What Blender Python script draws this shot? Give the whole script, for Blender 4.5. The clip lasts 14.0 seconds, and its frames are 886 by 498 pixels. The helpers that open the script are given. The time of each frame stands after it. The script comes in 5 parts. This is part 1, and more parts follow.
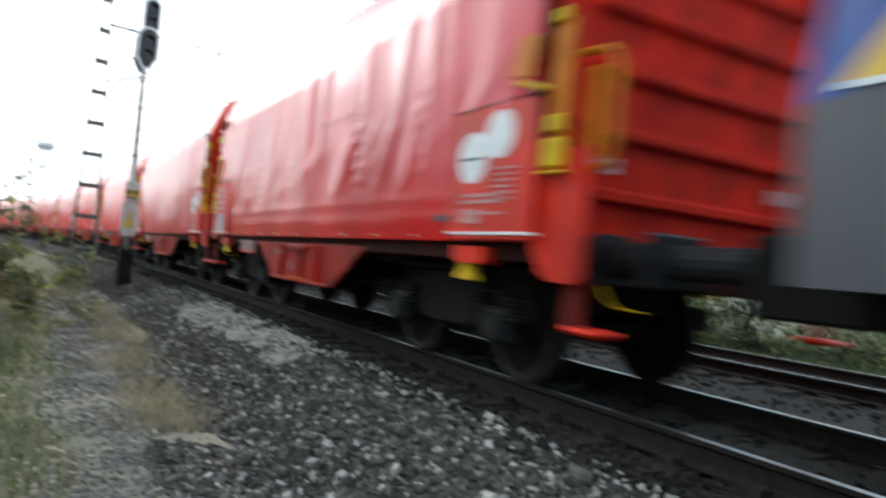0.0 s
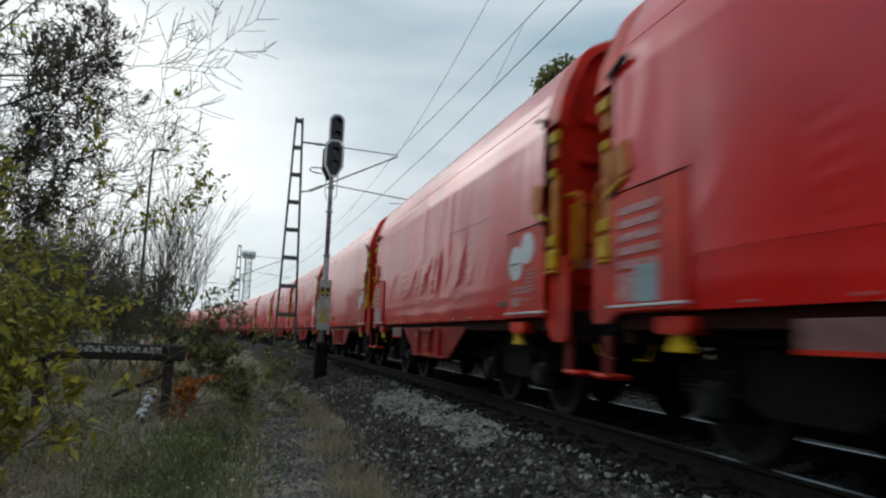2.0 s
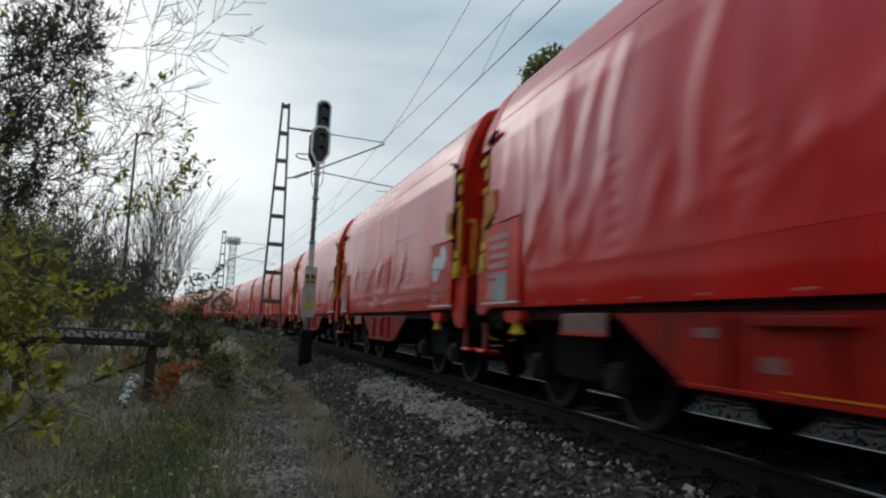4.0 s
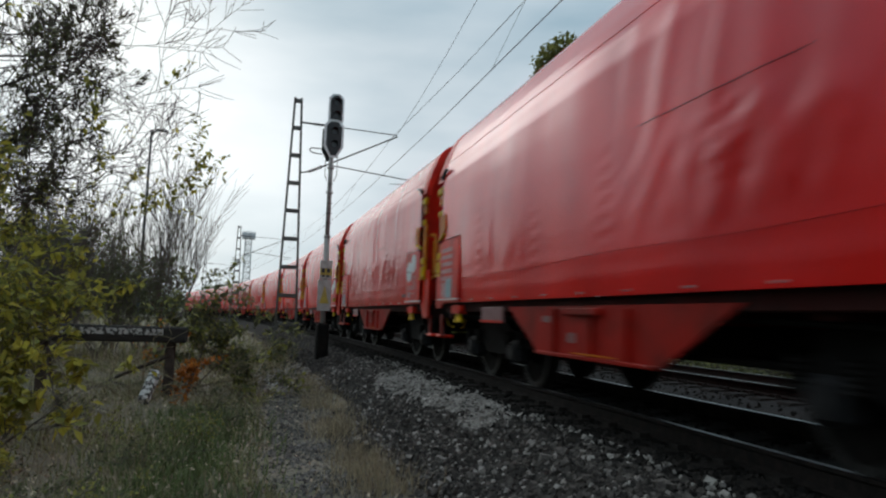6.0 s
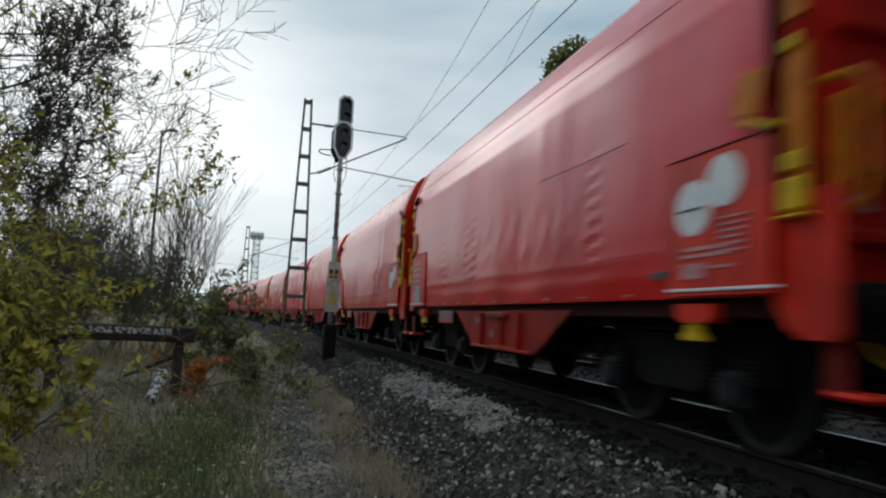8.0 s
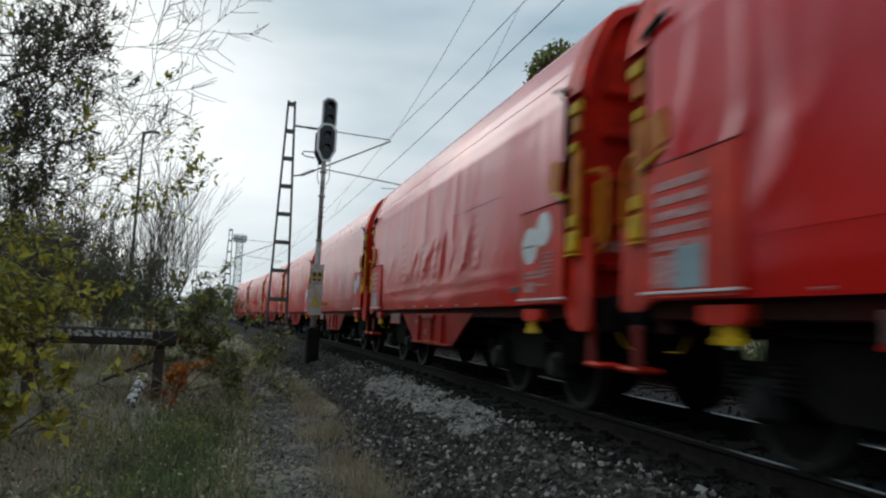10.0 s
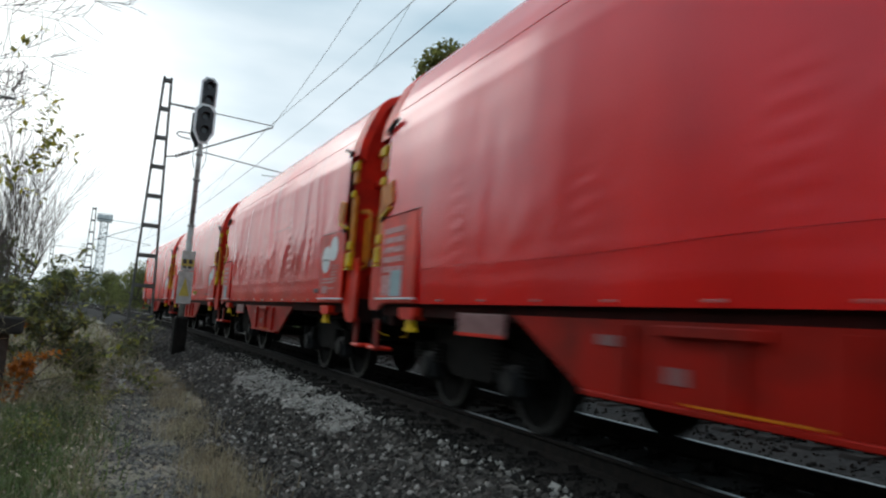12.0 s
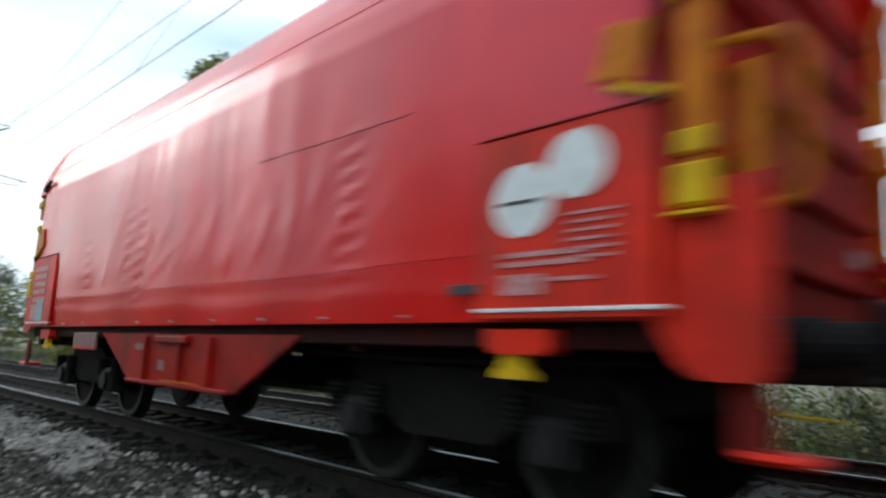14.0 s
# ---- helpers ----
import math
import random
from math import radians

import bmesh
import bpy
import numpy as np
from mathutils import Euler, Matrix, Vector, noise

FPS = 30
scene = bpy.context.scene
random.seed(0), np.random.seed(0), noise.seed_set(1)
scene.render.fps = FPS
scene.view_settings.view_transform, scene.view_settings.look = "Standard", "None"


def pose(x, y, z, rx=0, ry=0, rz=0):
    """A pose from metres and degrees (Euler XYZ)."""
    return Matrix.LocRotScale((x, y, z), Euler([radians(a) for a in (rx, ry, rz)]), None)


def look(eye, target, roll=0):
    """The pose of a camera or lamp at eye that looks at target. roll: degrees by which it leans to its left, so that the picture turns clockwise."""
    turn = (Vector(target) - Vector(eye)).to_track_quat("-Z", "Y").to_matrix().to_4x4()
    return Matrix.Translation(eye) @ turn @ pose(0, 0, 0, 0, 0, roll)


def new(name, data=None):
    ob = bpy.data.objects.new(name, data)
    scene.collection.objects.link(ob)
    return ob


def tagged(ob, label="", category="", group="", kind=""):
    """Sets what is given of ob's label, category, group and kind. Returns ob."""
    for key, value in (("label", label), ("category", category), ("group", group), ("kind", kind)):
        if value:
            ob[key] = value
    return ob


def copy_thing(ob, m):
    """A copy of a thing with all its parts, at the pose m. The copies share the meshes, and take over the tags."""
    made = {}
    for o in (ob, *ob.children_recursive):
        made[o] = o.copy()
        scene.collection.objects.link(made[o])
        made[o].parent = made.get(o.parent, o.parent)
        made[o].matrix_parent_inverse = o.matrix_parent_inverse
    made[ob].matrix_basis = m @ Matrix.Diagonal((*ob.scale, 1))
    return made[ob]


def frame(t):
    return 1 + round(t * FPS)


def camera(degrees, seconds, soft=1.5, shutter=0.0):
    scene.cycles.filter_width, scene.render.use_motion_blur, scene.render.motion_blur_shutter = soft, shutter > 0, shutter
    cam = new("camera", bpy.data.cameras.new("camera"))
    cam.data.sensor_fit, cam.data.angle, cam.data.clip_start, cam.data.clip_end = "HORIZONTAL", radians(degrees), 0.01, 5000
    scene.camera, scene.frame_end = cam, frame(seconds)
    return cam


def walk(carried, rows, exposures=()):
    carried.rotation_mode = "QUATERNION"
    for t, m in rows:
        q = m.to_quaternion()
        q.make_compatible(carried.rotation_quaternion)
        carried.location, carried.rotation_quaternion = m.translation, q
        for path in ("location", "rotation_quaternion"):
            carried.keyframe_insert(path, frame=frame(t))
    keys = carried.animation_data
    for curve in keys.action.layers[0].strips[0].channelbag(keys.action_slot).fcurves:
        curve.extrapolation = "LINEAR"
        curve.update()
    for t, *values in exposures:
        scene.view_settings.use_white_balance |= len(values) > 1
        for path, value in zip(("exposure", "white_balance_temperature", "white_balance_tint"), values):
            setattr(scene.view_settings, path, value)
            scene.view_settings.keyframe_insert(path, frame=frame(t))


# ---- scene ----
EYE = 0.88                     # camera over the rail heads, metres
cam = camera(65.29, 14.0, soft=2.2, shutter=0.36)
PATH = [  # seconds, east, along, up (from the standing place), yaw, pitch, roll
    (0.0, 0.103, -0.038, 0.024, -28.79, 1.40, -5.15),
    (0.2, 0.080, -0.026, 0.001, -23.47, 3.41, -4.78),
    (0.5, 0.071, -0.018, -0.020, -20.24, 4.59, -3.93),
    (1.0, 0.030, -0.026, -0.020, -16.16, 6.41, -3.50),
    (1.5, -0.008, -0.032, -0.027, -14.96, 6.13, -1.93),
    (2.0, -0.029, -0.024, -0.029, -14.34, 7.36, -2.18),
    (2.5, -0.027, -0.025, -0.020, -14.66, 7.74, -2.74),
    (3.0, -0.032, -0.015, -0.027, -15.45, 7.15, -3.27),
    (5.5, -0.036, -0.013, -0.019, -15.09, 5.94, -1.69),
    (6.0, -0.046, 0.006, -0.010, -14.34, 5.71, -2.03),
    (6.5, -0.039, 0.028, -0.028, -13.89, 5.76, -2.33),
    (7.0, -0.048, 0.030, -0.006, -13.65, 5.73, -2.60),
    (9.5, -0.059, 0.020, 0.001, -14.50, 6.16, -2.66),
    (10.0, -0.045, 0.025, -0.004, -15.07, 6.15, -2.54),
    (10.5, -0.050, 0.027, -0.008, -15.82, 6.17, -2.84),
    (11.0, -0.025, 0.012, -0.012, -18.20, 6.09, -2.40),
    (11.5, -0.009, -0.022, -0.004, -22.12, 5.80, -1.74),
    (12.0, -0.000, -0.007, 0.051, -25.05, 6.15, -4.11),
    (12.5, 0.008, -0.016, 0.049, -26.76, 6.77, -4.81),
    (13.0, 0.018, -0.016, 0.046, -28.18, 7.16, -4.80),
    (13.5, 0.058, 0.015, 0.056, -31.60, 7.64, -3.73),
    (13.7, 0.069, 0.051, 0.028, -34.93, 8.46, -3.52),
    (13.9, 0.079, 0.060, -0.055, -40.98, 9.55, -4.01),
    (14.0, 0.079, 0.060, 0.000, -43.51, 9.39, -2.84),
]

EXPOSURE = [(0.0, 1.4), (0.3, 1.4), (0.6, 1.05), (1.0, 0.32), (1.5, 0.06), (3.0, -0.06), (5.5, 0.0), (7.0, 0.0), (10.0, 0.0),
            (10.8, 0.02), (11.3, 0.2), (12.0, 0.38), (13.0, 0.6), (14.0, 0.92)]
walk(cam, [(t, pose(x, y, EYE + z, 90 + p, r, a)) for t, x, y, z, a, p, r in PATH], EXPOSURE)

# ---- daylight: overcast, brightest low in the west, ahead of the camera ----
SUN_AZ, SUN_EL = 14.0, 24.0    # degrees to the left of the straight track, above the horizon
world = bpy.data.worlds.new("overcast")
scene.world = world
world.use_nodes = True
wn, wl = world.node_tree.nodes, world.node_tree.links
wn.clear()
w_out = wn.new("ShaderNodeOutputWorld")
w_bg = wn.new("ShaderNodeBackground")
w_bg.inputs["Strength"].default_value = 1.0
sky = wn.new("ShaderNodeTexSky")
sky.sky_type = "NISHITA"
sky.sun_disc = False
sky.sun_elevation, sky.sun_rotation = radians(SUN_EL), radians(-SUN_AZ)
sky.dust_density = 3.0
w_scale = wn.new("ShaderNodeMix")
w_scale.data_type, w_scale.blend_type = "RGBA", "MULTIPLY"
w_scale.inputs[0].default_value = 1.0
w_scale.inputs[7].default_value = (0.10, 0.10, 0.10, 1)
wl.new(sky.outputs[0], w_scale.inputs[6])
w_co = wn.new("ShaderNodeTexCoord")
w_map = wn.new("ShaderNodeMapping")
w_map.inputs["Scale"].default_value = (1.2, 1.2, 4.2)
wl.new(w_co.outputs["Generated"], w_map.inputs[0])
w_noise = wn.new("ShaderNodeTexNoise")
w_noise.inputs["Scale"].default_value, w_noise.inputs["Detail"].default_value = 1.9, 6
w_noise.inputs["Roughness"].default_value = 0.44
wl.new(w_map.outputs[0], w_noise.inputs[0])
w_ramp = wn.new("ShaderNodeValToRGB")
w_ramp.color_ramp.elements[0].position, w_ramp.color_ramp.elements[0].color = 0.37, (0.33, 0.465, 0.555, 1)
w_ramp.color_ramp.elements[1].position, w_ramp.color_ramp.elements[1].color = 0.62, (0.61, 0.705, 0.77, 1)
wl.new(w_noise.outputs[0], w_ramp.inputs[0])
# the cloud deck glows round the hidden sun
w_dot = wn.new("ShaderNodeVectorMath")
w_dot.operation = "DOT_PRODUCT"
wl.new(w_co.outputs["Generated"], w_dot.inputs[0])
sun_dir = Vector((-math.sin(radians(SUN_AZ)) * math.cos(radians(8)), math.cos(radians(SUN_AZ)) * math.cos(radians(8)), math.sin(radians(8))))
w_dot.inputs[1].default_value = sun_dir
w_glow = wn.new("ShaderNodeMapRange")
w_glow.interpolation_type = "SMOOTHERSTEP"
w_glow.inputs[1].default_value, w_glow.inputs[2].default_value = 0.88, 1.0
w_glow.inputs[3].default_value, w_glow.inputs[4].default_value = 0.0, 0.24
wl.new(w_dot.outputs["Value"], w_glow.inputs[0])
w_add = wn.new("ShaderNodeMix")
w_add.data_type, w_add.blend_type = "RGBA", "ADD"
w_add.inputs[0].default_value = 1.0
wl.new(w_ramp.outputs[0], w_add.inputs[6])
wl.new(w_glow.outputs[0], w_add.inputs[7])
w_mix = wn.new("ShaderNodeMix")
w_mix.data_type = "RGBA"
w_mix.inputs[0].default_value = 0.94
wl.new(w_scale.outputs[2], w_mix.inputs[6])
wl.new(w_add.outputs[2], w_mix.inputs[7])
wl.new(w_mix.outputs[2], w_bg.inputs[0])
# an overcast sky is brighter towards the zenith
w_sep = wn.new("ShaderNodeSeparateXYZ")
wl.new(w_co.outputs["Generated"], w_sep.inputs[0])
w_zen = wn.new("ShaderNodeMapRange")
w_zen.interpolation_type = "SMOOTHSTEP"
w_zen.inputs[1].default_value, w_zen.inputs[2].default_value = 0.35, 1.0
w_zen.inputs[3].default_value, w_zen.inputs[4].default_value = 1.0, 1.5
wl.new(w_sep.outputs["Z"], w_zen.inputs[0])
wl.new(w_zen.outputs[0], w_bg.inputs["Strength"])
wl.new(w_bg.outputs[0], w_out.inputs[0])
lamp_data = bpy.data.lights.new("sun", "SUN")
lamp_data.energy, lamp_data.angle, lamp_data.color = 0.25, radians(20), (1.0, 0.96, 0.9)
sun = new("sun", lamp_data)
sun.matrix_world = look((-20, 80, 60), (-20 + math.sin(radians(SUN_AZ)) * 10, 80 - math.cos(radians(SUN_AZ)) * 10, 60 - math.tan(radians(SUN_EL)) * 10))


# ---- materials ----
def surface(name, colour, rough=0.6, metal=0.0, second=None, scale=6.0, detail=5, bump=0.0, bump_scale=60.0, contrast=(0.35, 0.65),
            island=0.0, per_object=0.0, spec=0.5, stretch=(1, 1, 1), through_light=0.0, dirt=None, dirt_scale=1.5, dirt_amount=0.5):
    """Principled surface with two scales of variation, fine relief, and optional dirt patches."""
    m = bpy.data.materials.new(name)
    m.use_nodes = True
    n, l = m.node_tree.nodes, m.node_tree.links
    b = n["Principled BSDF"]
    b.inputs["Roughness"].default_value, b.inputs["Metallic"].default_value = rough, metal
    b.inputs["Specular IOR Level"].default_value = spec
    co = n.new("ShaderNodeTexCoord")
    mp = n.new("ShaderNodeMapping")
    mp.inputs["Scale"].default_value = stretch
    l.new(co.outputs["Object"], mp.inputs[0])
    no = n.new("ShaderNodeTexNoise")
    no.inputs["Scale"].default_value, no.inputs["Detail"].default_value = scale, detail
    l.new(mp.outputs[0], no.inputs[0])
    rp = n.new("ShaderNodeValToRGB")
    second = second or tuple(c * 0.72 for c in colour)
    rp.color_ramp.elements[0].position, rp.color_ramp.elements[0].color = contrast[0], (*second, 1)
    rp.color_ramp.elements[1].position, rp.color_ramp.elements[1].color = contrast[1], (*colour, 1)
    l.new(no.outputs[0], rp.inputs[0])
    out = rp.outputs[0]
    if dirt:
        d = n.new("ShaderNodeTexNoise")
        d.inputs["Scale"].default_value, d.inputs["Detail"].default_value = dirt_scale, 8
        l.new(co.outputs["Object"], d.inputs[0])
        dr = n.new("ShaderNodeMapRange")
        dr.inputs[1].default_value, dr.inputs[2].default_value = 0.45, 0.75
        dr.inputs[4].default_value = dirt_amount
        l.new(d.outputs[0], dr.inputs[0])
        mx = n.new("ShaderNodeMix")
        mx.data_type = "RGBA"
        mx.inputs[7].default_value = (*dirt, 1)
        l.new(dr.outputs[0], mx.inputs[0])
        l.new(out, mx.inputs[6])
        out = mx.outputs[2]
    if island or per_object:
        if island:
            rnd = n.new("ShaderNodeNewGeometry").outputs["Random Per Island"]
        else:
            rnd = n.new("ShaderNodeObjectInfo").outputs["Random"]
        mr = n.new("ShaderNodeMapRange")
        amount = island or per_object
        mr.inputs[3].default_value, mr.inputs[4].default_value = 1 - amount, 1 + amount
        l.new(rnd, mr.inputs[0])
        hs = n.new("ShaderNodeHueSaturation")
        l.new(mr.outputs[0], hs.inputs["Value"])
        l.new(out, hs.inputs["Color"])
        out = hs.outputs[0]
    l.new(out, b.inputs["Base Color"])
    if through_light:
        tr = n.new("ShaderNodeBsdfTranslucent")
        l.new(out, tr.inputs[0])
        ms = n.new("ShaderNodeMixShader")
        ms.inputs[0].default_value = through_light
        l.new(b.outputs[0], ms.inputs[1])
        l.new(tr.outputs[0], ms.inputs[2])
        l.new(ms.outputs[0], n["Material Output"].inputs[0])
    if bump:
        nb = n.new("ShaderNodeTexNoise")
        nb.inputs["Scale"].default_value, nb.inputs["Detail"].default_value = bump_scale, 6
        l.new(mp.outputs[0], nb.inputs[0])
        bp = n.new("ShaderNodeBump")
        bp.inputs["Strength"].default_value, bp.inputs["Distance"].default_value = bump, 0.02
        l.new(nb.outputs[0], bp.inputs["Height"])
        l.new(bp.outputs[0], b.inputs["Normal"])
    return m


M_TARP = surface("red_tarpaulin", (0.80, 0.012, 0.008), 0.24, second=(0.66, 0.010, 0.008), scale=1.1, spec=0.60, bump=0.12, bump_scale=5, per_object=0.08,
                 stretch=(1, 1, 0.35), dirt=(0.22, 0.018, 0.022), dirt_scale=0.9, dirt_amount=0.35)
# bluish tint puts a cooler sky reflection into the tarpaulin's sheen
M_TARP.node_tree.nodes["Principled BSDF"].inputs["Specular Tint"].default_value = (0.74, 0.80, 1.0, 1)
M_SEAM = surface("dark_red_welt", (0.26, 0.012, 0.014), 0.6, spec=0.3, scale=6)
# step hanger red, darkened in colour to stand for shade under the corner
M_HANGER = surface("shaded_red_paint", (0.20, 0.011, 0.008), 0.6, spec=0.15, second=(0.10, 0.010, 0.008), scale=5, bump=0.1)
M_RIM = surface("worn_wheel_steel", (0.035, 0.033, 0.032), 0.5, 0.3, second=(0.015, 0.014, 0.013), scale=9)
M_RED = surface("red_paint", (0.80, 0.026, 0.006), 0.45, spec=0.22, second=(0.50, 0.018, 0.009), scale=3, bump=0.08, dirt=(0.16, 0.02, 0.015), dirt_scale=2.2, dirt_amount=0.5)
# grimy underframe red, its colour also darkened for the shadow below the hood
M_DARKRED = surface("shaded_grimy_red_paint", (0.055, 0.007, 0.006), 0.75, spec=0.10, second=(0.024, 0.006, 0.005), scale=4, bump=0.15, dirt=(0.022, 0.016, 0.014), dirt_amount=0.8)
M_AMBER = surface("amber_paint", (0.62, 0.19, 0.006), 0.5, spec=0.15, second=(0.42, 0.11, 0.006), scale=5, bump=0.06)
M_YELLOW = surface("yellow_paint", (0.70, 0.44, 0.008), 0.5, spec=0.15, second=(0.55, 0.32, 0.010), scale=5, bump=0.06)
M_BLACK = surface("brake_dusted_steel", (0.012, 0.0105, 0.0095), 0.85, 0.0, second=(0.006, 0.0055, 0.005), scale=8, spec=0.12, bump=0.35, bump_scale=40, dirt=(0.026, 0.02, 0.016), dirt_amount=0.4)
M_GREASE = surface("greasy_dark_steel", (0.015, 0.015, 0.016), 0.6, 0.0, spec=0.22, scale=6, bump=0.15)
M_WHITE = surface("white_marking", (0.74, 0.76, 0.76), 0.5, second=(0.60, 0.62, 0.62), scale=8)
M_PALE = surface("pale_marking", (0.56, 0.30, 0.30), 0.5, second=(0.40, 0.09, 0.09), scale=20, contrast=(0.4, 0.6))
M_BOARD = surface("faded_pink_board", (0.24, 0.11, 0.11), 0.5, second=(0.16, 0.06, 0.06), scale=9)
M_PLATE = surface("blue_grey_plate", (0.30, 0.40, 0.43), 0.5, second=(0.22, 0.31, 0.34), scale=6)
M_INK = surface("dark_ink", (0.03, 0.03, 0.035), 0.5)
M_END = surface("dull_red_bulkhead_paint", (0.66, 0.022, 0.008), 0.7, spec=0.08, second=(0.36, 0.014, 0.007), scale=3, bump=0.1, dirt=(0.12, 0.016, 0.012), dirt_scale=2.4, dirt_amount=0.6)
M_RAIL = surface("rusty_rail", (0.022, 0.016, 0.013), 0.85, 0.0, spec=0.2, second=(0.010, 0.008, 0.007), scale=14, bump=0.3)
M_RAILHEAD = surface("worn_rail_head", (0.36, 0.35, 0.35), 0.36, 1.0, second=(0.22, 0.21, 0.20), scale=9, stretch=(6, 0.4, 1))
M_SLEEPER = surface("dark_brown_sleeper", (0.032, 0.027, 0.024), 0.9, spec=0.12, second=(0.016, 0.014, 0.012), scale=5, bump=0.4, per_object=0.15)
# near-black stones for the strip beside and between the rails
M_BLACKSTONE = surface("near_black_ballast_stone", (0.026, 0.022, 0.019), 0.9, spec=0.15, second=(0.012, 0.0105, 0.0095), scale=20, bump=0.3, island=0.6)
M_TROUGH = surface("grimy_bright_red_paint", (0.36, 0.010, 0.005), 0.5, spec=0.12, second=(0.28, 0.010, 0.005), scale=3, bump=0.1, dirt=(0.08, 0.014, 0.01), dirt_scale=2.6, dirt_amount=0.7)
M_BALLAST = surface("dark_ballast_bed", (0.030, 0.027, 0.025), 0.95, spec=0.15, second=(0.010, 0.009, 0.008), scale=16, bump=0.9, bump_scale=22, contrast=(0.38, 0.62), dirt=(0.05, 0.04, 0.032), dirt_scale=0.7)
M_STONE = surface("dark_ballast_stone", (0.085, 0.075, 0.066), 0.9, spec=0.25, second=(0.038, 0.033, 0.029), scale=20, bump=0.3, island=0.7)
M_LIGHTSTONE = surface("fresh_grey_ballast_stone", (0.33, 0.305, 0.275), 0.9, spec=0.25, second=(0.22, 0.20, 0.18), scale=20, bump=0.3, island=0.35)
M_GROUND = surface("weedy_earth", (0.23, 0.195, 0.145), 0.95, second=(0.135, 0.13, 0.08), scale=0.9, detail=9, bump=0.8, bump_scale=18, dirt=(0.17, 0.15, 0.12), dirt_scale=0.35)
M_GALV = surface("weathered_galvanised_steel", (0.37, 0.36, 0.34), 0.6, 0.15, second=(0.22, 0.21, 0.195), scale=7, bump=0.12)
M_MAST = surface("dull_grey_mast_steel", (0.11, 0.115, 0.11), 0.7, 0.2, second=(0.07, 0.065, 0.055), scale=8, bump=0.15)
M_SIGBLACK = surface("matt_black_signal_plate", (0.022, 0.023, 0.025), 0.6, scale=5)
M_LENS = surface("dark_signal_lens", (0.02, 0.025, 0.03), 0.12)
M_WIRE = surface("dark_wire", (0.05, 0.05, 0.052), 0.5, 0.5)
M_CONCRETE = surface("weathered_concrete", (0.24, 0.23, 0.21), 0.9, second=(0.14, 0.13, 0.12), scale=4, bump=0.4)


# ---- mesh helpers ----
def part(name, bm, material, parent=None, label="", smooth=False):
    """Links a bmesh as one mesh object under a thing or a part."""
    me = bpy.data.meshes.new(name)
    if smooth:
        for f in bm.faces:
            f.smooth = True
    bm.to_mesh(me)
    bm.free()
    for mm in (material if isinstance(material, (list, tuple)) else [material]):
        me.materials.append(mm)
    ob = new(name, me)
    if parent is not None:
        ob.parent = parent
    if label:
        ob["label"] = label
    return ob


def thing(name, label, category, group="", kind="", at=None):
    ob = new(name)
    if at is not None:
        ob.matrix_basis = at
    return tagged(ob, label, category, group, kind)


def box(bm, c, s, bevel=0.0, rot=None):
    m = Matrix.Translation(c) @ (rot.to_4x4() if rot is not None else Matrix()) @ Matrix.Diagonal((*s, 1))
    r = bmesh.ops.create_cube(bm, size=1, matrix=m)
    if bevel:
        es = list({e for v in r["verts"] for e in v.link_edges})
        bmesh.ops.bevel(bm, geom=es, offset=bevel, segments=1, affect="EDGES")
    return bm


def rod(bm, a, b, r, n=8, r2=None):
    a, b = Vector(a), Vector(b)
    d = b - a
    m = Matrix.Translation((a + b) / 2) @ d.to_track_quat("Z", "Y").to_matrix().to_4x4()
    bmesh.ops.create_cone(bm, cap_ends=True, segments=n, radius1=r, radius2=r if r2 is None else r2, depth=d.length, matrix=m)
    return bm


def pipe(bm, pts, r, n=6):
    for a, b in zip(pts, pts[1:]):
        rod(bm, a, b, r, n)
    return bm


def prism(bm, outline, axis, lo, hi):
    """Extrudes a 2D outline along x or y."""
    def put(p, w):
        return (w, p[0], p[1]) if axis == "x" else (p[0], w, p[1])
    A = [bm.verts.new(put(p, lo)) for p in outline]
    B = [bm.verts.new(put(p, hi)) for p in outline]
    bm.faces.new(A)
    bm.faces.new(B[::-1])
    for i in range(len(A)):
        j = (i + 1) % len(A)
        bm.faces.new((A[j], A[i], B[i], B[j]))
    bmesh.ops.recalc_face_normals(bm, faces=bm.faces)
    return bm


def B():
    return bmesh.new()


# ---- the line: straight past the camera, then a left-hand curve ----
TRACK_X, RADIUS = 4.35, 567.0


def on_line(s, lateral=0.0, z=0.0):
    """Place and heading (degrees) at s metres along the line, lateral to the right."""
    a = max(s, 0.0) / RADIUS
    a = min(a, 330.0 / RADIUS)
    over = max(s - 330.0, 0.0)
    cx, cy = TRACK_X - RADIUS * (1 - math.cos(a)), (RADIUS * math.sin(a) if s > 0 else s)
    cx, cy = cx - over * math.sin(a), cy + over * math.cos(a)
    return Vector((cx + lateral * math.cos(a), cy + lateral * math.sin(a), z)), math.degrees(a)


def sweep(outline, s_values, lateral=0.0, z=0.0, material_of=None, closed=True):
    """A section (lateral, height) carried along the line."""
    bm = B()
    rings = []
    for s in s_values:
        rings.append([bm.verts.new(on_line(s, lateral + u, z + w)[0]) for u, w in outline])
    k = len(outline)
    for r0, r1 in zip(rings, rings[1:]):
        for i in range(k if closed else k - 1):
            j = (i + 1) % k
            f = bm.faces.new((r0[i], r0[j], r1[j], r1[i]))
            if material_of:
                f.material_index = material_of(i)
    if closed:
        bm.faces.new(rings[0][::-1])
        bm.faces.new(rings[-1])
    bmesh.ops.recalc_face_normals(bm, faces=bm.faces)
    return bm


S_LINE = [-60, -30, -10] + list(range(0, 330, 6)) + [330, 420, 560]

